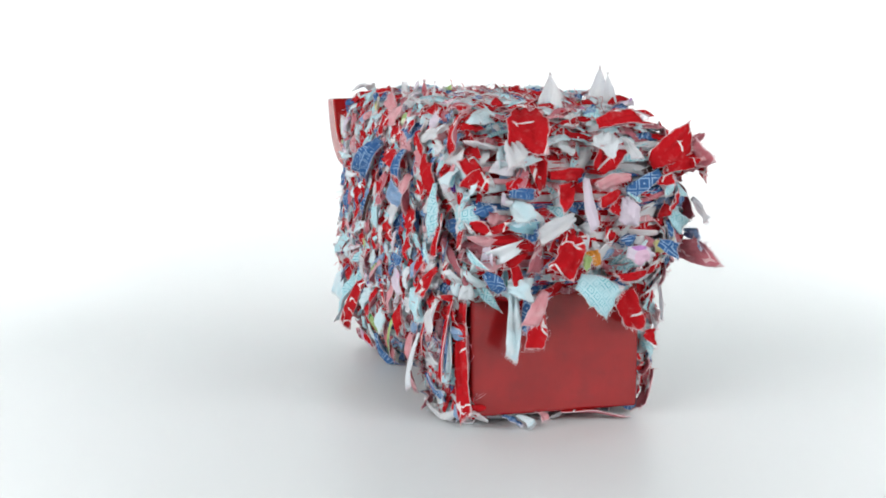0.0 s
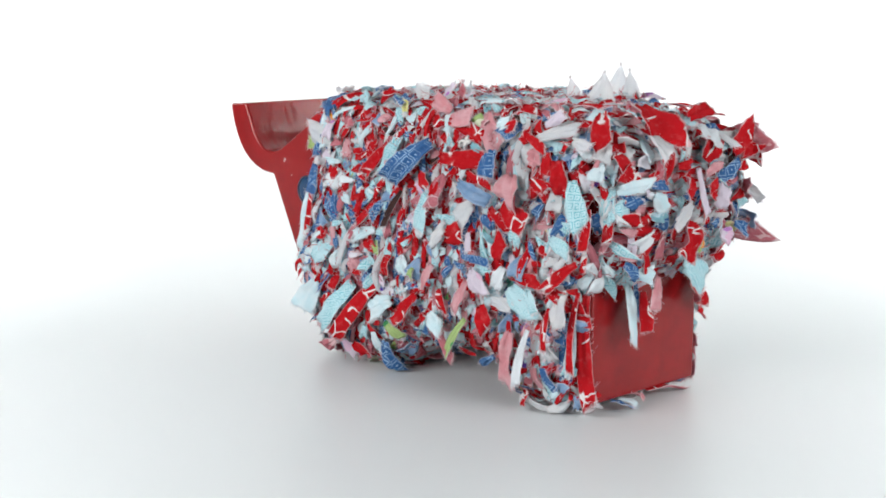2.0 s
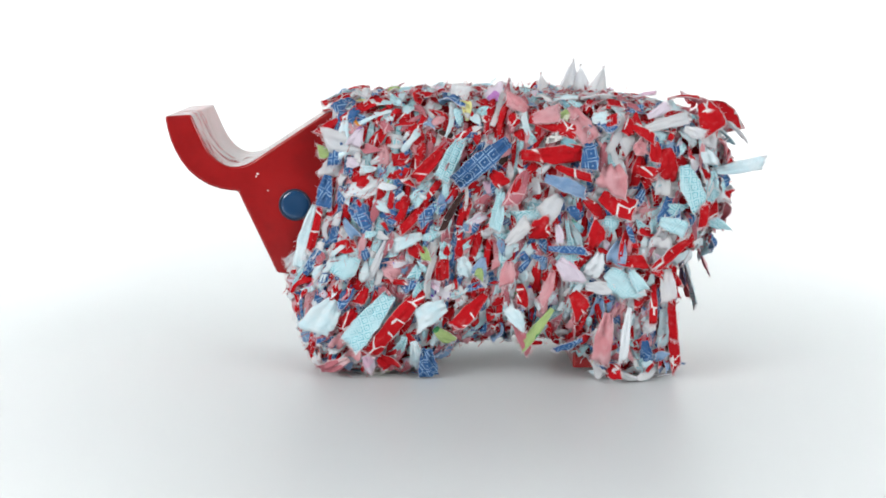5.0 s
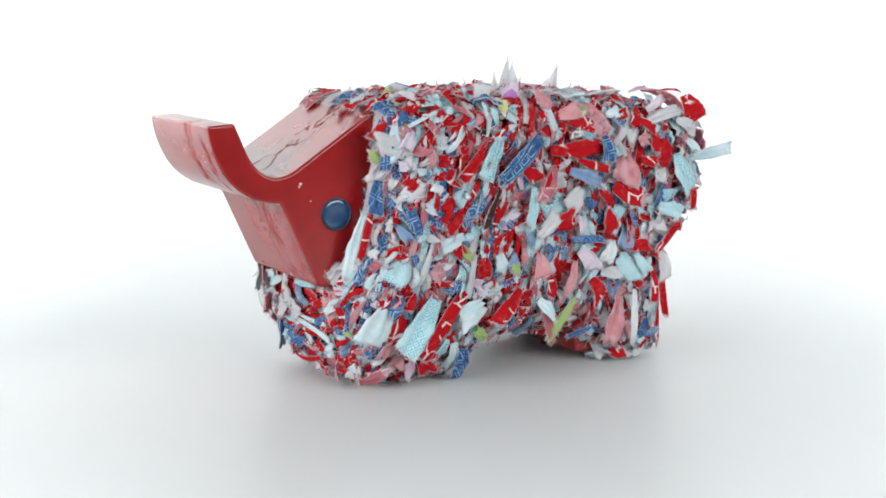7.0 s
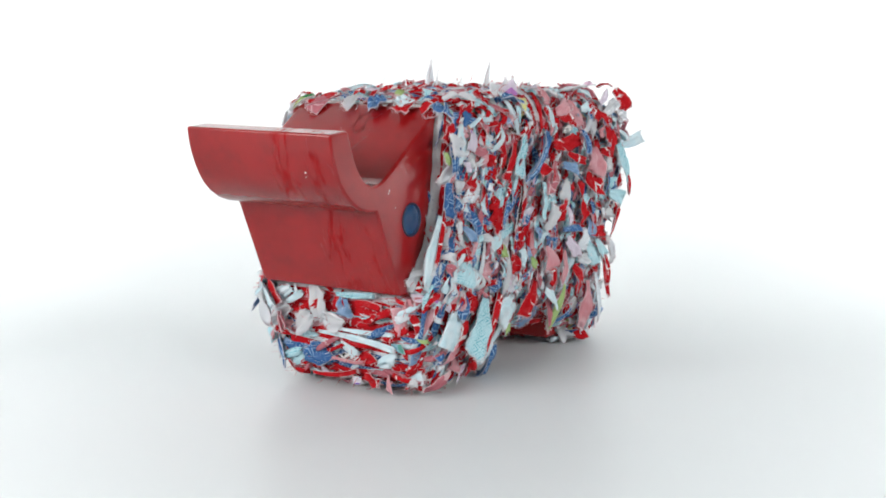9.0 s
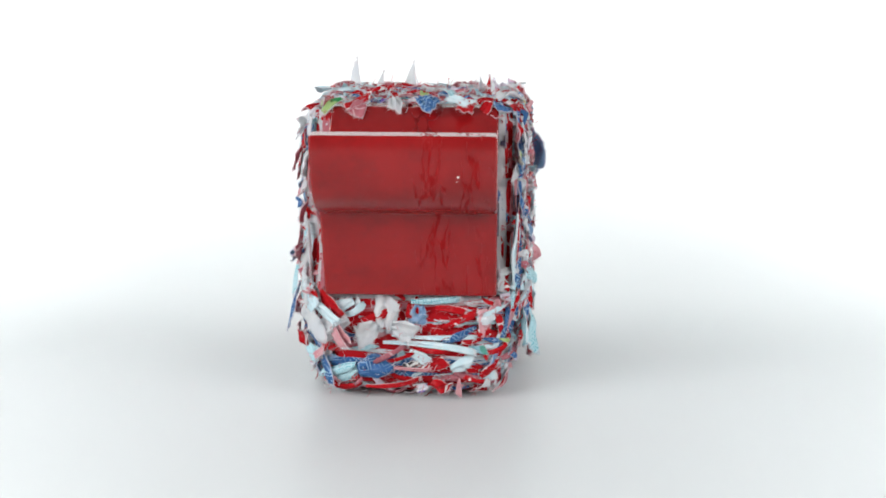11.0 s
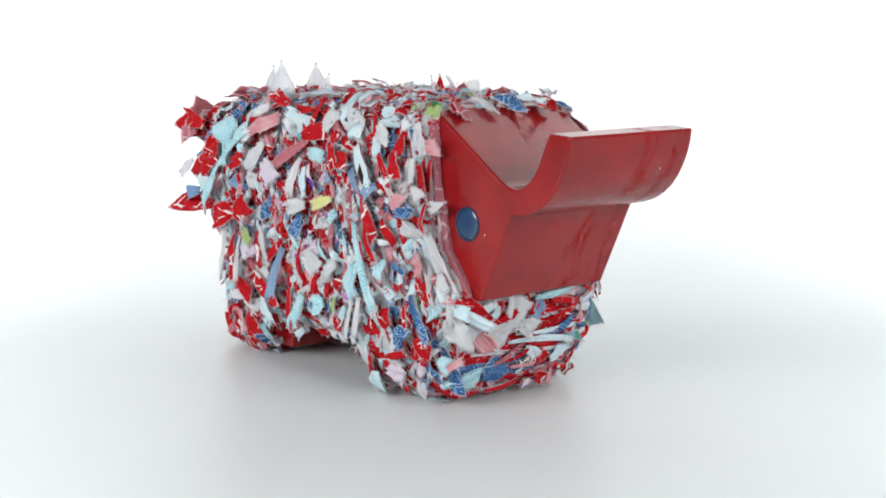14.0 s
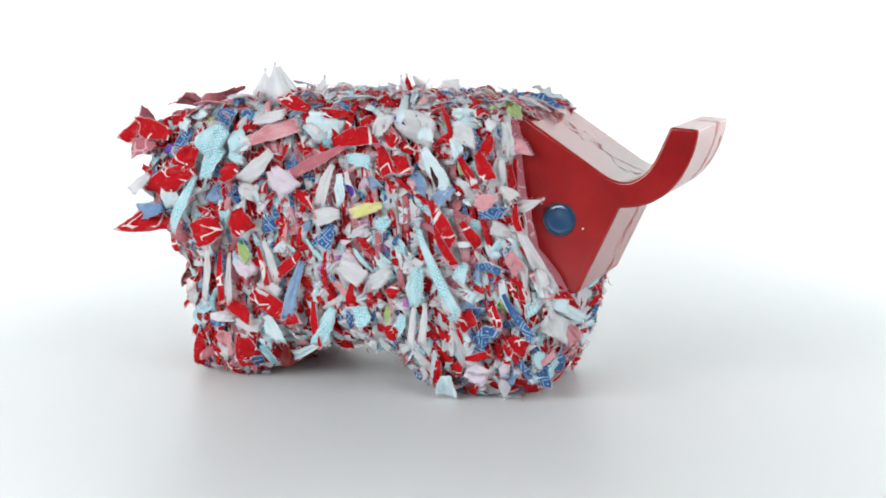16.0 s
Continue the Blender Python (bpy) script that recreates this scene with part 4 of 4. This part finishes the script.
scrap("denim", 0.111, -0.113, 0.045, 0.115, -0.108, 0.021, 0.015)
scrap("rose", 0.130, -0.111, 0.036, 0.144, -0.102, 0.047, 0.006)
scrap("aqua", 0.131, -0.114, 0.050, 0.137, -0.106, 0.040, 0.013)
scrap("red", 0.146, -0.103, 0.109, 0.146, -0.075, 0.087, 0.010)
scrap("red", 0.107, -0.123, 0.065, 0.120, -0.114, 0.053, 0.014)
scrap("rose", 0.146, -0.092, 0.077, 0.146, -0.073, 0.059, 0.010)
scrap("sky", 0.144, -0.113, 0.097, 0.146, -0.077, 0.084, 0.010)
scrap("rose", 0.103, -0.120, 0.137, 0.114, -0.119, 0.125, 0.013)
scrap("white", 0.127, -0.113, 0.124, 0.135, -0.114, 0.108, 0.011)
# over the rump
scrap("red", -0.223, 0.009, 0.262, -0.262, 0.025, 0.231, 0.030)
scrap("white", -0.257, 0.035, 0.239, -0.262, 0.036, 0.216, 0.016)
scrap("red", -0.262, 0.040, 0.208, -0.262, 0.017, 0.211, 0.011)
scrap("red", -0.262, 0.005, 0.216, -0.262, -0.030, 0.216, 0.011)
scrap("red", -0.239, -0.046, 0.250, -0.238, -0.082, 0.251, 0.017)
scrap("pale", -0.248, -0.052, 0.244, -0.262, -0.039, 0.226, 0.019)
scrap("white", -0.253, -0.064, 0.241, -0.262, -0.063, 0.217, 0.008)
scrap("red", -0.262, -0.036, 0.218, -0.261, -0.048, 0.235, 0.019)
scrap("red", -0.262, -0.081, 0.224, -0.253, -0.118, 0.241, 0.023)
scrap("red", -0.262, -0.096, 0.219, -0.262, -0.128, 0.228, 0.014)
scrap("denim", -0.262, -0.090, 0.216, -0.262, -0.062, 0.199, 0.011)
scrap("red", -0.262, -0.087, 0.209, -0.262, -0.101, 0.212, 0.011)
scrap("rose", -0.262, -0.065, 0.213, -0.262, -0.037, 0.207, 0.010)
scrap("red", -0.262, -0.055, 0.202, -0.262, -0.037, 0.192, 0.008)
scrap("lilac", -0.262, -0.026, 0.213, -0.262, -0.030, 0.175, 0.009)
scrap("lilac", -0.262, -0.061, 0.197, -0.262, -0.064, 0.174, 0.016)
scrap("red", -0.262, -0.014, 0.207, -0.262, -0.001, 0.195, 0.017)
scrap("brown", -0.262, 0.082, 0.203, -0.262, 0.070, 0.209, 0.008)
scrap("teal", -0.262, 0.072, 0.214, -0.262, 0.066, 0.204, 0.010)
scrap("aqua", -0.262, 0.085, 0.201, -0.262, 0.088, 0.174, 0.012)
scrap("white", -0.262, 0.076, 0.199, -0.262, 0.071, 0.178, 0.009)
scrap("rose", -0.262, 0.055, 0.198, -0.262, 0.041, 0.181, 0.017)
scrap("denim", -0.262, 0.038, 0.202, -0.262, 0.018, 0.202, 0.009)
scrap("sky", -0.262, 0.035, 0.195, -0.262, 0.022, 0.182, 0.016)
scrap("white", -0.262, -0.016, 0.183, -0.262, 0.014, 0.169, 0.013)
scrap("violet", -0.262, 0.066, 0.178, -0.262, 0.053, 0.174, 0.009)
scrap("teal", -0.262, 0.040, 0.178, -0.262, 0.012, 0.174, 0.010)
scrap("red", -0.262, 0.084, 0.179, -0.262, 0.077, 0.158, 0.010)
scrap("rose", -0.262, 0.061, 0.147, -0.262, 0.045, 0.153, 0.020)
scrap("red", -0.262, 0.049, 0.165, -0.262, 0.011, 0.163, 0.012)
scrap("red", -0.262, -0.016, 0.168, -0.257, -0.005, 0.139, 0.023)
scrap("orange", -0.260, -0.038, 0.142, -0.262, -0.034, 0.154, 0.009)
scrap("lime", -0.262, -0.024, 0.152, -0.260, -0.029, 0.143, 0.009)
scrap("denim", -0.256, 0.052, 0.138, -0.241, 0.041, 0.121, 0.012)
scrap("sky", -0.246, 0.033, 0.126, -0.241, 0.009, 0.121, 0.017)
scrap("aqua", -0.248, -0.027, 0.128, -0.231, -0.051, 0.110, 0.025)
scrap("white", -0.241, -0.051, 0.121, -0.235, -0.066, 0.113, 0.012)
scrap("rose", -0.241, -0.002, 0.120, -0.226, 0.011, 0.096, 0.012)
scrap("lilac", -0.262, -0.063, 0.152, -0.261, -0.083, 0.145, 0.015)
scrap("denim", -0.258, -0.093, 0.158, -0.261, -0.108, 0.150, 0.011)
scrap("red", -0.252, -0.086, 0.133, -0.248, -0.058, 0.128, 0.007)
# hanging on the bare rump
scrap("sky", -0.224, 0.020, 0.116, -0.2215, 0.023, 0.066, 0.012, 2, 0.02)
scrap("red", -0.223, -0.003, 0.104, -0.2215, 0.003, 0.071, 0.015, 2, 0.02)
scrap("denim", -0.224, 0.008, 0.112, -0.222, 0.008, 0.084, 0.010, 2, 0.02)
scrap("red", -0.224, -0.081, 0.113, -0.222, -0.082, 0.084, 0.024, 2, 0.02)
# below the throat
scrap("white", 0.147, -0.047, 0.067, 0.152, -0.044, 0.100, 0.021)
scrap("sky", 0.152, -0.074, 0.096, 0.145, -0.096, 0.085, 0.013)
scrap("aqua", 0.152, -0.024, 0.095, 0.152, 0.017, 0.097, 0.008)
scrap("dback", 0.152, -0.016, 0.092, 0.149, -0.019, 0.075, 0.015)
scrap("white", 0.150, -0.079, 0.079, 0.134, -0.103, 0.068, 0.020)
scrap("white", 0.149, -0.054, 0.075, 0.145, -0.070, 0.061, 0.019)
scrap("rose", 0.148, -0.087, 0.071, 0.146, -0.072, 0.062, 0.015)
scrap("white", 0.149, -0.041, 0.074, 0.147, -0.022, 0.066, 0.017)
scrap("sky", 0.144, -0.049, 0.057, 0.143, 0.029, 0.053, 0.006)
scrap("sky", 0.146, -0.041, 0.064, 0.146, 0.028, 0.062, 0.004)
scrap("red", 0.152, -0.003, 0.090, 0.152, 0.022, 0.086, 0.007)
scrap("rose", 0.145, 0.038, 0.062, 0.151, 0.042, 0.087, 0.014)
scrap("red", 0.148, 0.046, 0.090, 0.138, 0.052, 0.069, 0.007)
scrap("denim", 0.136, -0.072, 0.029, 0.139, -0.047, 0.037, 0.021)
scrap("denim", 0.127, -0.108, 0.058, 0.131, -0.091, 0.019, 0.011)
scrap("aqua", 0.134, -0.098, 0.051, 0.125, -0.105, 0.039, 0.013)
scrap("check", 0.138, -0.032, 0.034, 0.139, -0.013, 0.038, 0.007)
scrap("sky", 0.142, -0.026, 0.048, 0.140, -0.010, 0.041, 0.010)
scrap("red", 0.137, -0.015, 0.032, 0.139, 0.005, 0.039, 0.012)
scrap("sky", 0.137, 0.011, 0.031, 0.139, 0.028, 0.038, 0.013)
scrap("red", 0.132, -0.065, 0.014, 0.133, -0.019, 0.017, 0.005)
scrap("red", 0.134, -0.006, 0.019, 0.130, 0.008, 0.014, 0.012)
scrap("violet", 0.133, -0.010, 0.015, 0.130, -0.018, 0.013, 0.008)
scrap("rose", 0.137, -0.040, 0.032, 0.137, 0.011, 0.030, 0.004)
# stiff points that stand clear of the back and the tail end
# tags lying on the head's edge
scrap("lime", 0.104, 0.064, 0.214, 0.116, 0.060, 0.2155, 0.011, 0)
scrap("red", 0.096, 0.064, 0.246, 0.112, 0.060, 0.232, 0.013)
scrap("white", 0.104, -0.110, 0.176, 0.128, -0.106, 0.182, 0.012, 1, 0.1, (0, -1, 0.1))
scrap("rose", 0.096, -0.108, 0.232, 0.114, -0.106, 0.228, 0.012)
scrap("rose", 0.150, 0.050, 0.098, 0.155, 0.056, 0.088, 0.012)
scrap("white", 0.118, 0.062, 0.118, 0.130, 0.060, 0.108, 0.013, 0)
scrap("denim", 0.088, -0.020, 0.264, 0.108, -0.006, 0.258, 0.017, 2, 0.25, (0.4, 0, 0.9))
scrap("sky", 0.090, 0.004, 0.264, 0.106, 0.024, 0.259, 0.012, 2, 0.25, (0.4, 0, 0.9))
scrap("red", 0.088, 0.026, 0.264, 0.112, 0.020, 0.253, 0.014, 0, 0.2, (0.45, 0, 0.9))
scrap("red", 0.086, 0.044, 0.263, 0.108, 0.036, 0.256, 0.011, 0, 0.25, (0.4, 0, 0.9))
scrap("denim", 0.090, 0.040, 0.262, 0.100, 0.060, 0.250, 0.014, 2, 0.2, (0.4, 0.3, 0.9))
scrap("white", 0.084, -0.044, 0.264, 0.108, -0.040, 0.257, 0.012, 2, 0.2, (0.4, 0, 0.9))
scrap("red", 0.082, -0.062, 0.264, 0.106, -0.082, 0.257, 0.010, 2, 0.2, (0.4, 0, 0.9))
scrap("lime", 0.088, -0.088, 0.262, 0.102, -0.104, 0.256, 0.012, 2, 0.2, (0.4, -0.2, 0.9))
scrap("rback", 0.084, -0.072, 0.264, 0.112, -0.074, 0.253, 0.013, 0, 0.2, (0.45, 0, 0.9))
# strips wound close behind the head
scrap("denim", 0.094, 0.064, 0.256, 0.101, 0.066, 0.207, 0.012, 2, 0.05, (0.2, 1, 0.1))
scrap("denim", 0.108, 0.066, 0.196, 0.112, 0.066, 0.168, 0.013, 2, 0.05, (0.2, 1, 0))
scrap("red", 0.114, 0.066, 0.178, 0.124, 0.066, 0.128, 0.007, 2, 0.03, (0.2, 1, 0))
scrap("sky", 0.119, 0.064, 0.168, 0.137, 0.062, 0.112, 0.012, 2, 0.03, (0.3, 1, 0))
scrap("sky", 0.090, 0.067, 0.246, 0.092, 0.068, 0.216, 0.016, 2, 0.08, (0.1, 1, 0.1))
scrap("red", 0.100, -0.113, 0.214, 0.110, -0.114, 0.160, 0.009, 2, 0.03, (0.2, -1, 0))
scrap("white", 0.110, -0.113, 0.158, 0.138, -0.111, 0.106, 0.011, 2, 0.03, (0.3, -1, 0))
scrap("white", 0.096, -0.113, 0.250, 0.100, -0.114, 0.220, 0.010, 2, 0.05, (0.2, -1, 0.1))
# at the corners of the bare rump
scrap("white", -0.205, -0.112, 0.088, -0.214, -0.118, 0.070, 0.012)
scrap("red", -0.206, -0.116, 0.094, -0.214, -0.124, 0.090, 0.011, 0)
scrap("red", -0.204, -0.112, 0.050, -0.213, -0.118, 0.034, 0.012)
scrap("denim", -0.214, 0.022, 0.006, -0.230, 0.012, 0.005, 0.008, 2, 0.02, (0, 0, 1))
scrap("sky", -0.214, 0.010, 0.006, -0.228, 0.000, 0.004, 0.008, 2, 0.02, (0, 0, 1))
scrap("rose", -0.214, -0.008, 0.007, -0.226, -0.012, 0.009, 0.008, 2, 0.05, (0, 0, 1))
scrap("red", -0.216, -0.030, 0.006, -0.222, -0.085, 0.006, 0.009, 2, 0.02, (0, 0, 1))
scrap("red", -0.2105, 0.055, 0.108, -0.2100, 0.054, 0.016, 0.013, 2, 0.02, (-0.5, 0.8, 0))
scrap("sky", -0.2040, 0.062, 0.108, -0.2030, 0.060, 0.040, 0.010, 2, 0.02, (0, 1, 0))
scrap("white", -0.128, -0.096, 0.250, -0.1275, -0.1045, 0.291, 0.026, 1, 0.1, (0.5, -0.87, 0.1))
scrap("white", -0.142, -0.102, 0.250, -0.1380, -0.1080, 0.286, 0.021, 1, 0.1, (0.2, -1.0, 0.1))
scrap("white", -0.151, -0.038, 0.250, -0.1514, -0.0451, 0.287, 0.026, 1, 0.1, (0.5, -0.87, 0.1))
scrap("white", -0.100, -0.070, 0.252, -0.0930, -0.0750, 0.279, 0.018, 1, 0.1, (0.5, -0.8, 0.1))
scrap("white", -0.060, 0.030, 0.252, -0.0560, 0.0340, 0.277, 0.017, 1, 0.1, (0.5, 0.8, 0.1))
scrap("lilac", -0.040, 0.045, 0.252, -0.0420, 0.0500, 0.275, 0.016, 0, 0.1, (0.3, 0.9, 0.1))
scrap("red", -0.058, 0.042, 0.248, -0.0576, 0.0459, 0.278, 0.015, 1, 0.1, (0.4, -0.9, 0.1))
scrap("white", -0.010, 0.040, 0.250, -0.0120, 0.0460, 0.274, 0.016, 0, 0.1, (0.2, 0.9, 0.1))
scrap("red", -0.222, -0.114, 0.146, -0.2660, -0.1350, 0.1475, 0.021, 3, 0.05, (0.43, -0.9, 0.25))
scrap("sky", -0.246, 0.060, 0.199, -0.285, 0.077, 0.207, 0.012, 2, 0.1, (0.3, 0.9, 0.3))
scrap("red", -0.235, -0.110, 0.222, -0.2700, -0.1300, 0.2320, 0.024, 2, 0.1, (0.5, -0.87, 0.3))
scrap("rback", -0.235, -0.105, 0.215, -0.2740, -0.1200, 0.2250, 0.018, 1, 0.1, (0.36, -0.9, 0.2))


def fabric_at(p, rng):
    """White and aqua scraps prevail low on its right flank."""
    if p.y < HY - 0.06 and -0.09 < p.x < 0.045 and 0.02 < p.z < 0.19 and rng.random() < 0.6:
        return rng.choice(("white", "aqua", "sky", "white", "lilac"))
    return any_fabric(rng)


def covered(p):
    return any((p - q).length < 0.011 for q in placed)


loose = []
# scraps on the flanks
step = 0.0122
for side in (1, -1):
    for ix in range(-22, 14):
        for iz in range(0, 23):
            for layer in (0, 1):
                x = ix * step + rng.uniform(-0.5, 0.5) * step
                z = iz * step + rng.uniform(-0.5, 0.5) * step
                if not inside(x, z) or rng.random() < (0.22 if layer else 0.12):
                    continue
                p, n = side_spot(x, z, side)
                rear = max(0.0, min(1.0, (-0.10 - x) / 0.10)) * max(0.0, min(1.0, (z - 0.10) / 0.04))
                a = rng.gauss(-1.35, 0.9) if rng.random() < 0.5 else rng.uniform(0, 6.28)
                d = Vector((math.cos(a) * 0.8 + 0.2, 0, math.sin(a)))
                length = rng.uniform(0.011, 0.023) * (1 + 0.4 * rear)
                if rear < 0.3 and not inside(x + d.x * length * 0.9, z + d.z * length * 0.9):
                    d = -d
                width = rng.uniform(0.008, 0.016) * (1 + 0.3 * rear)
                if x + d.x * length > 0.118 + (0.15 - z if z < 0.15 else 0) * 0.5:
                    length *= 0.6
                lift = rng.uniform(0.1, 0.7) + 0.2 * rear
                shape = rag_shape(rng, p - n * 0.002 + n * 0.004 * layer, n, d, length, width, lift, lift + rng.uniform(0.1, 0.9), 1 if rng.random() < 0.12 else 0, 13)
                if not (layer and covered(p)):
                    loose.append((fabric_at(p, rng), shape))
# scraps on back, rump overhang, chest and belly
s = 0.0
while s < ROUND:
    v = -1.0
    while v < 1.0:
        ss, vv = s + rng.uniform(-0.007, 0.007), max(-0.97, min(0.97, v + rng.uniform(-0.06, 0.06)))
        spot = rim_spot(min(ROUND - 1e-4, max(1e-4, ss)), vv)
        p, n, e = spot
        v += rng.uniform(0.10, 0.17)
        on_panel = n.x < -0.7 and p.z < 0.118
        under_head = p.x > 0.10 and p.z > 0.103
        if on_panel or under_head or (p.z < 0.012 and (p.x < -0.185 or rng.random() < 0.5)):
            continue
        rear = 1.0 if p.x < -0.205 else max(0.0, min(1.0, (-0.08 - p.x) / 0.12)) * (1.0 if p.z > 0.2 else 0.0)
        chest = p.x > 0.11 and p.z < 0.12
        d = Vector((rng.uniform(-1, 1), rng.uniform(-1, 1), rng.uniform(-1, 0.4)))
        if chest:
            d = Vector((0, rng.choice((-1, 1)), rng.uniform(-0.35, 0.35)))
        length = rng.uniform(0.014, 0.026) * (1 + 0.3 * rear)
        width = rng.uniform(0.007, 0.013) * (1 + 0.3 * rear)
        if p.x > 0.06 and p.z > 0.2:
            d.x, length = -abs(d.x), length * 0.8
        lift = rng.uniform(0.1, 0.6) * (0.5 if chest else 1) + 0.15 * rear
        shape = rag_shape(rng, p - n * 0.002 + n * rng.uniform(0, 0.003), n, d, length, width, lift, lift + rng.uniform(0.1, 0.8), 1 if rng.random() < 0.12 else 0, 13)
        if not covered(p):
            loose.append((fabric_at(p, rng), shape))
    s += 0.0105

# short crumpled ends between them
rng = random.Random(17)
twists = []
for k in range(2900):
    if rng.random() < 0.66:
        x, z, side = rng.uniform(-0.255, 0.145), rng.uniform(0.008, 0.262), rng.choice((1, -1))
        if not inside(x, z):
            continue
        p, n = side_spot(x, z, side)
    else:
        p, n, e = rim_spot(rng.uniform(0, ROUND - 0.001), rng.uniform(-0.97, 0.97))
        if (n.x < -0.7 and p.z < 0.118) or (p.x < -0.18 and p.z < 0.115) or (p.x > 0.09 and p.z > 0.103) or p.z < 0.008:
            continue
    d = Vector((rng.gauss(0, 1), rng.gauss(0, 1), rng.gauss(0, 1)))
    if k % 2 and (k % 8 == 1 or not covered(p)):
        front = max(0.0, min(1.0, (p.x + 0.1) / 0.15))
        way = Vector((0.1 + 0.45 * front, 0, -0.7)) if abs(n.y) > 0.5 else Vector((0, 0.8, 0.1))
        d = (d - n * d.dot(n)).normalized() * 0.35 + way
        d = (d - n * d.dot(n)).normalized()
        turn, span, high = n.cross(d) * rng.uniform(-0.5, 0.5), rng.uniform(0.014, 0.044), rng.uniform(0.002, 0.007)
        path = [p + d * span * (i / 6 - 0.5) + turn * span * (i / 6 - 0.5) ** 2 + n * high * (0.4 + math.sin(math.pi * i / 6)) for i in range(7)]
        twists.append(strip(rng, path, [n] * 7, rng.uniform(0.0035, 0.008), band_fabric(rng), rng.uniform(0.3, 0.6)))
    elif not covered(p):
        lift = rng.uniform(0.2, 1.0)
        shape = rag_shape(rng, p + n * rng.uniform(0.001, 0.005), n, d, rng.uniform(0.009, 0.018), rng.uniform(0.004, 0.010), lift, lift * rng.uniform(0.8, 2.5), rng.choice((0, 0, 1, 2)), 9)
        loose.append((fabric_at(p, rng), shape))
cloth_object("twisted_strips", twists, bull, "short twisted and knotted strips of cotton", "stuff")
cloth_object("small_scraps", [rag(f, sh) for f, sh in loose], bull, "small torn scraps of red, blue and white cotton", "stuff")

# frayed threads
rng = random.Random(23)
threads = []
for k in range(6000):
    if rng.random() < 0.6:
        x, z = rng.uniform(-0.25, 0.14), rng.uniform(0.01, 0.26)
        if not inside(x, z):
            continue
        p, n = side_spot(x, z, rng.choice((1, -1)))
    else:
        p, n, e = rim_spot(rng.uniform(0, ROUND - 0.001), rng.uniform(-0.97, 0.97))
        if (n.x < -0.7 and p.z < 0.118) or (p.x < -0.18 and p.z < 0.115) or (p.x > 0.10 and p.z > 0.103) or p.z < 0.01:
            continue
    d = Vector((rng.gauss(0, 1), rng.gauss(0, 1), rng.gauss(0, 1))).normalized() 
    d = (d - n * d.dot(n) * 0.8).normalized()
    pos, r = p + n * rng.uniform(0.003, 0.010), rng.uniform(0.00015, 0.00030)
    verts, quads, uvs = [], [], []
    for i in range(5):
        for j in range(3):
            a = 2.094 * j
            o = Vector((math.cos(a), math.sin(a), math.cos(a + 1))) * r
            verts.append(tuple(pos + o))
            uvs.append((0.5 + i * 0.01, 0.5))
        d = (d + Vector((rng.gauss(0, 0.45), rng.gauss(0, 0.45), rng.gauss(0, 0.45)))).normalized()
        pos = pos + d * rng.uniform(0.001, 0.0036)
        pos.z = max(pos.z, 0.001)
    for i in range(4):
        for j in range(3):
            a, b = i * 3 + j, i * 3 + (j + 1) % 3
            quads.append((a, b, b + 3, a + 3))
    threads.append((verts, quads, uvs, [SLOT[rng.choice((WHITE, WHITE, ROSE, ROSE, RED_BACK, RED, RED, AQUA_BACK)).name]] * len(quads), [False] * len(quads)))
cloth_object("loose_threads", threads, bull, "frayed white and pink cotton threads", "stuff")


# ---------------------------------------------------------------- movement
def motions():
    """The ornament turns steadily on the spot."""
    walk(bull, [(t / 2, pose(0, 0, 0, 0, 0, 109.0 + 14.4254 * t / 2)) for t in range(33)])


motions()
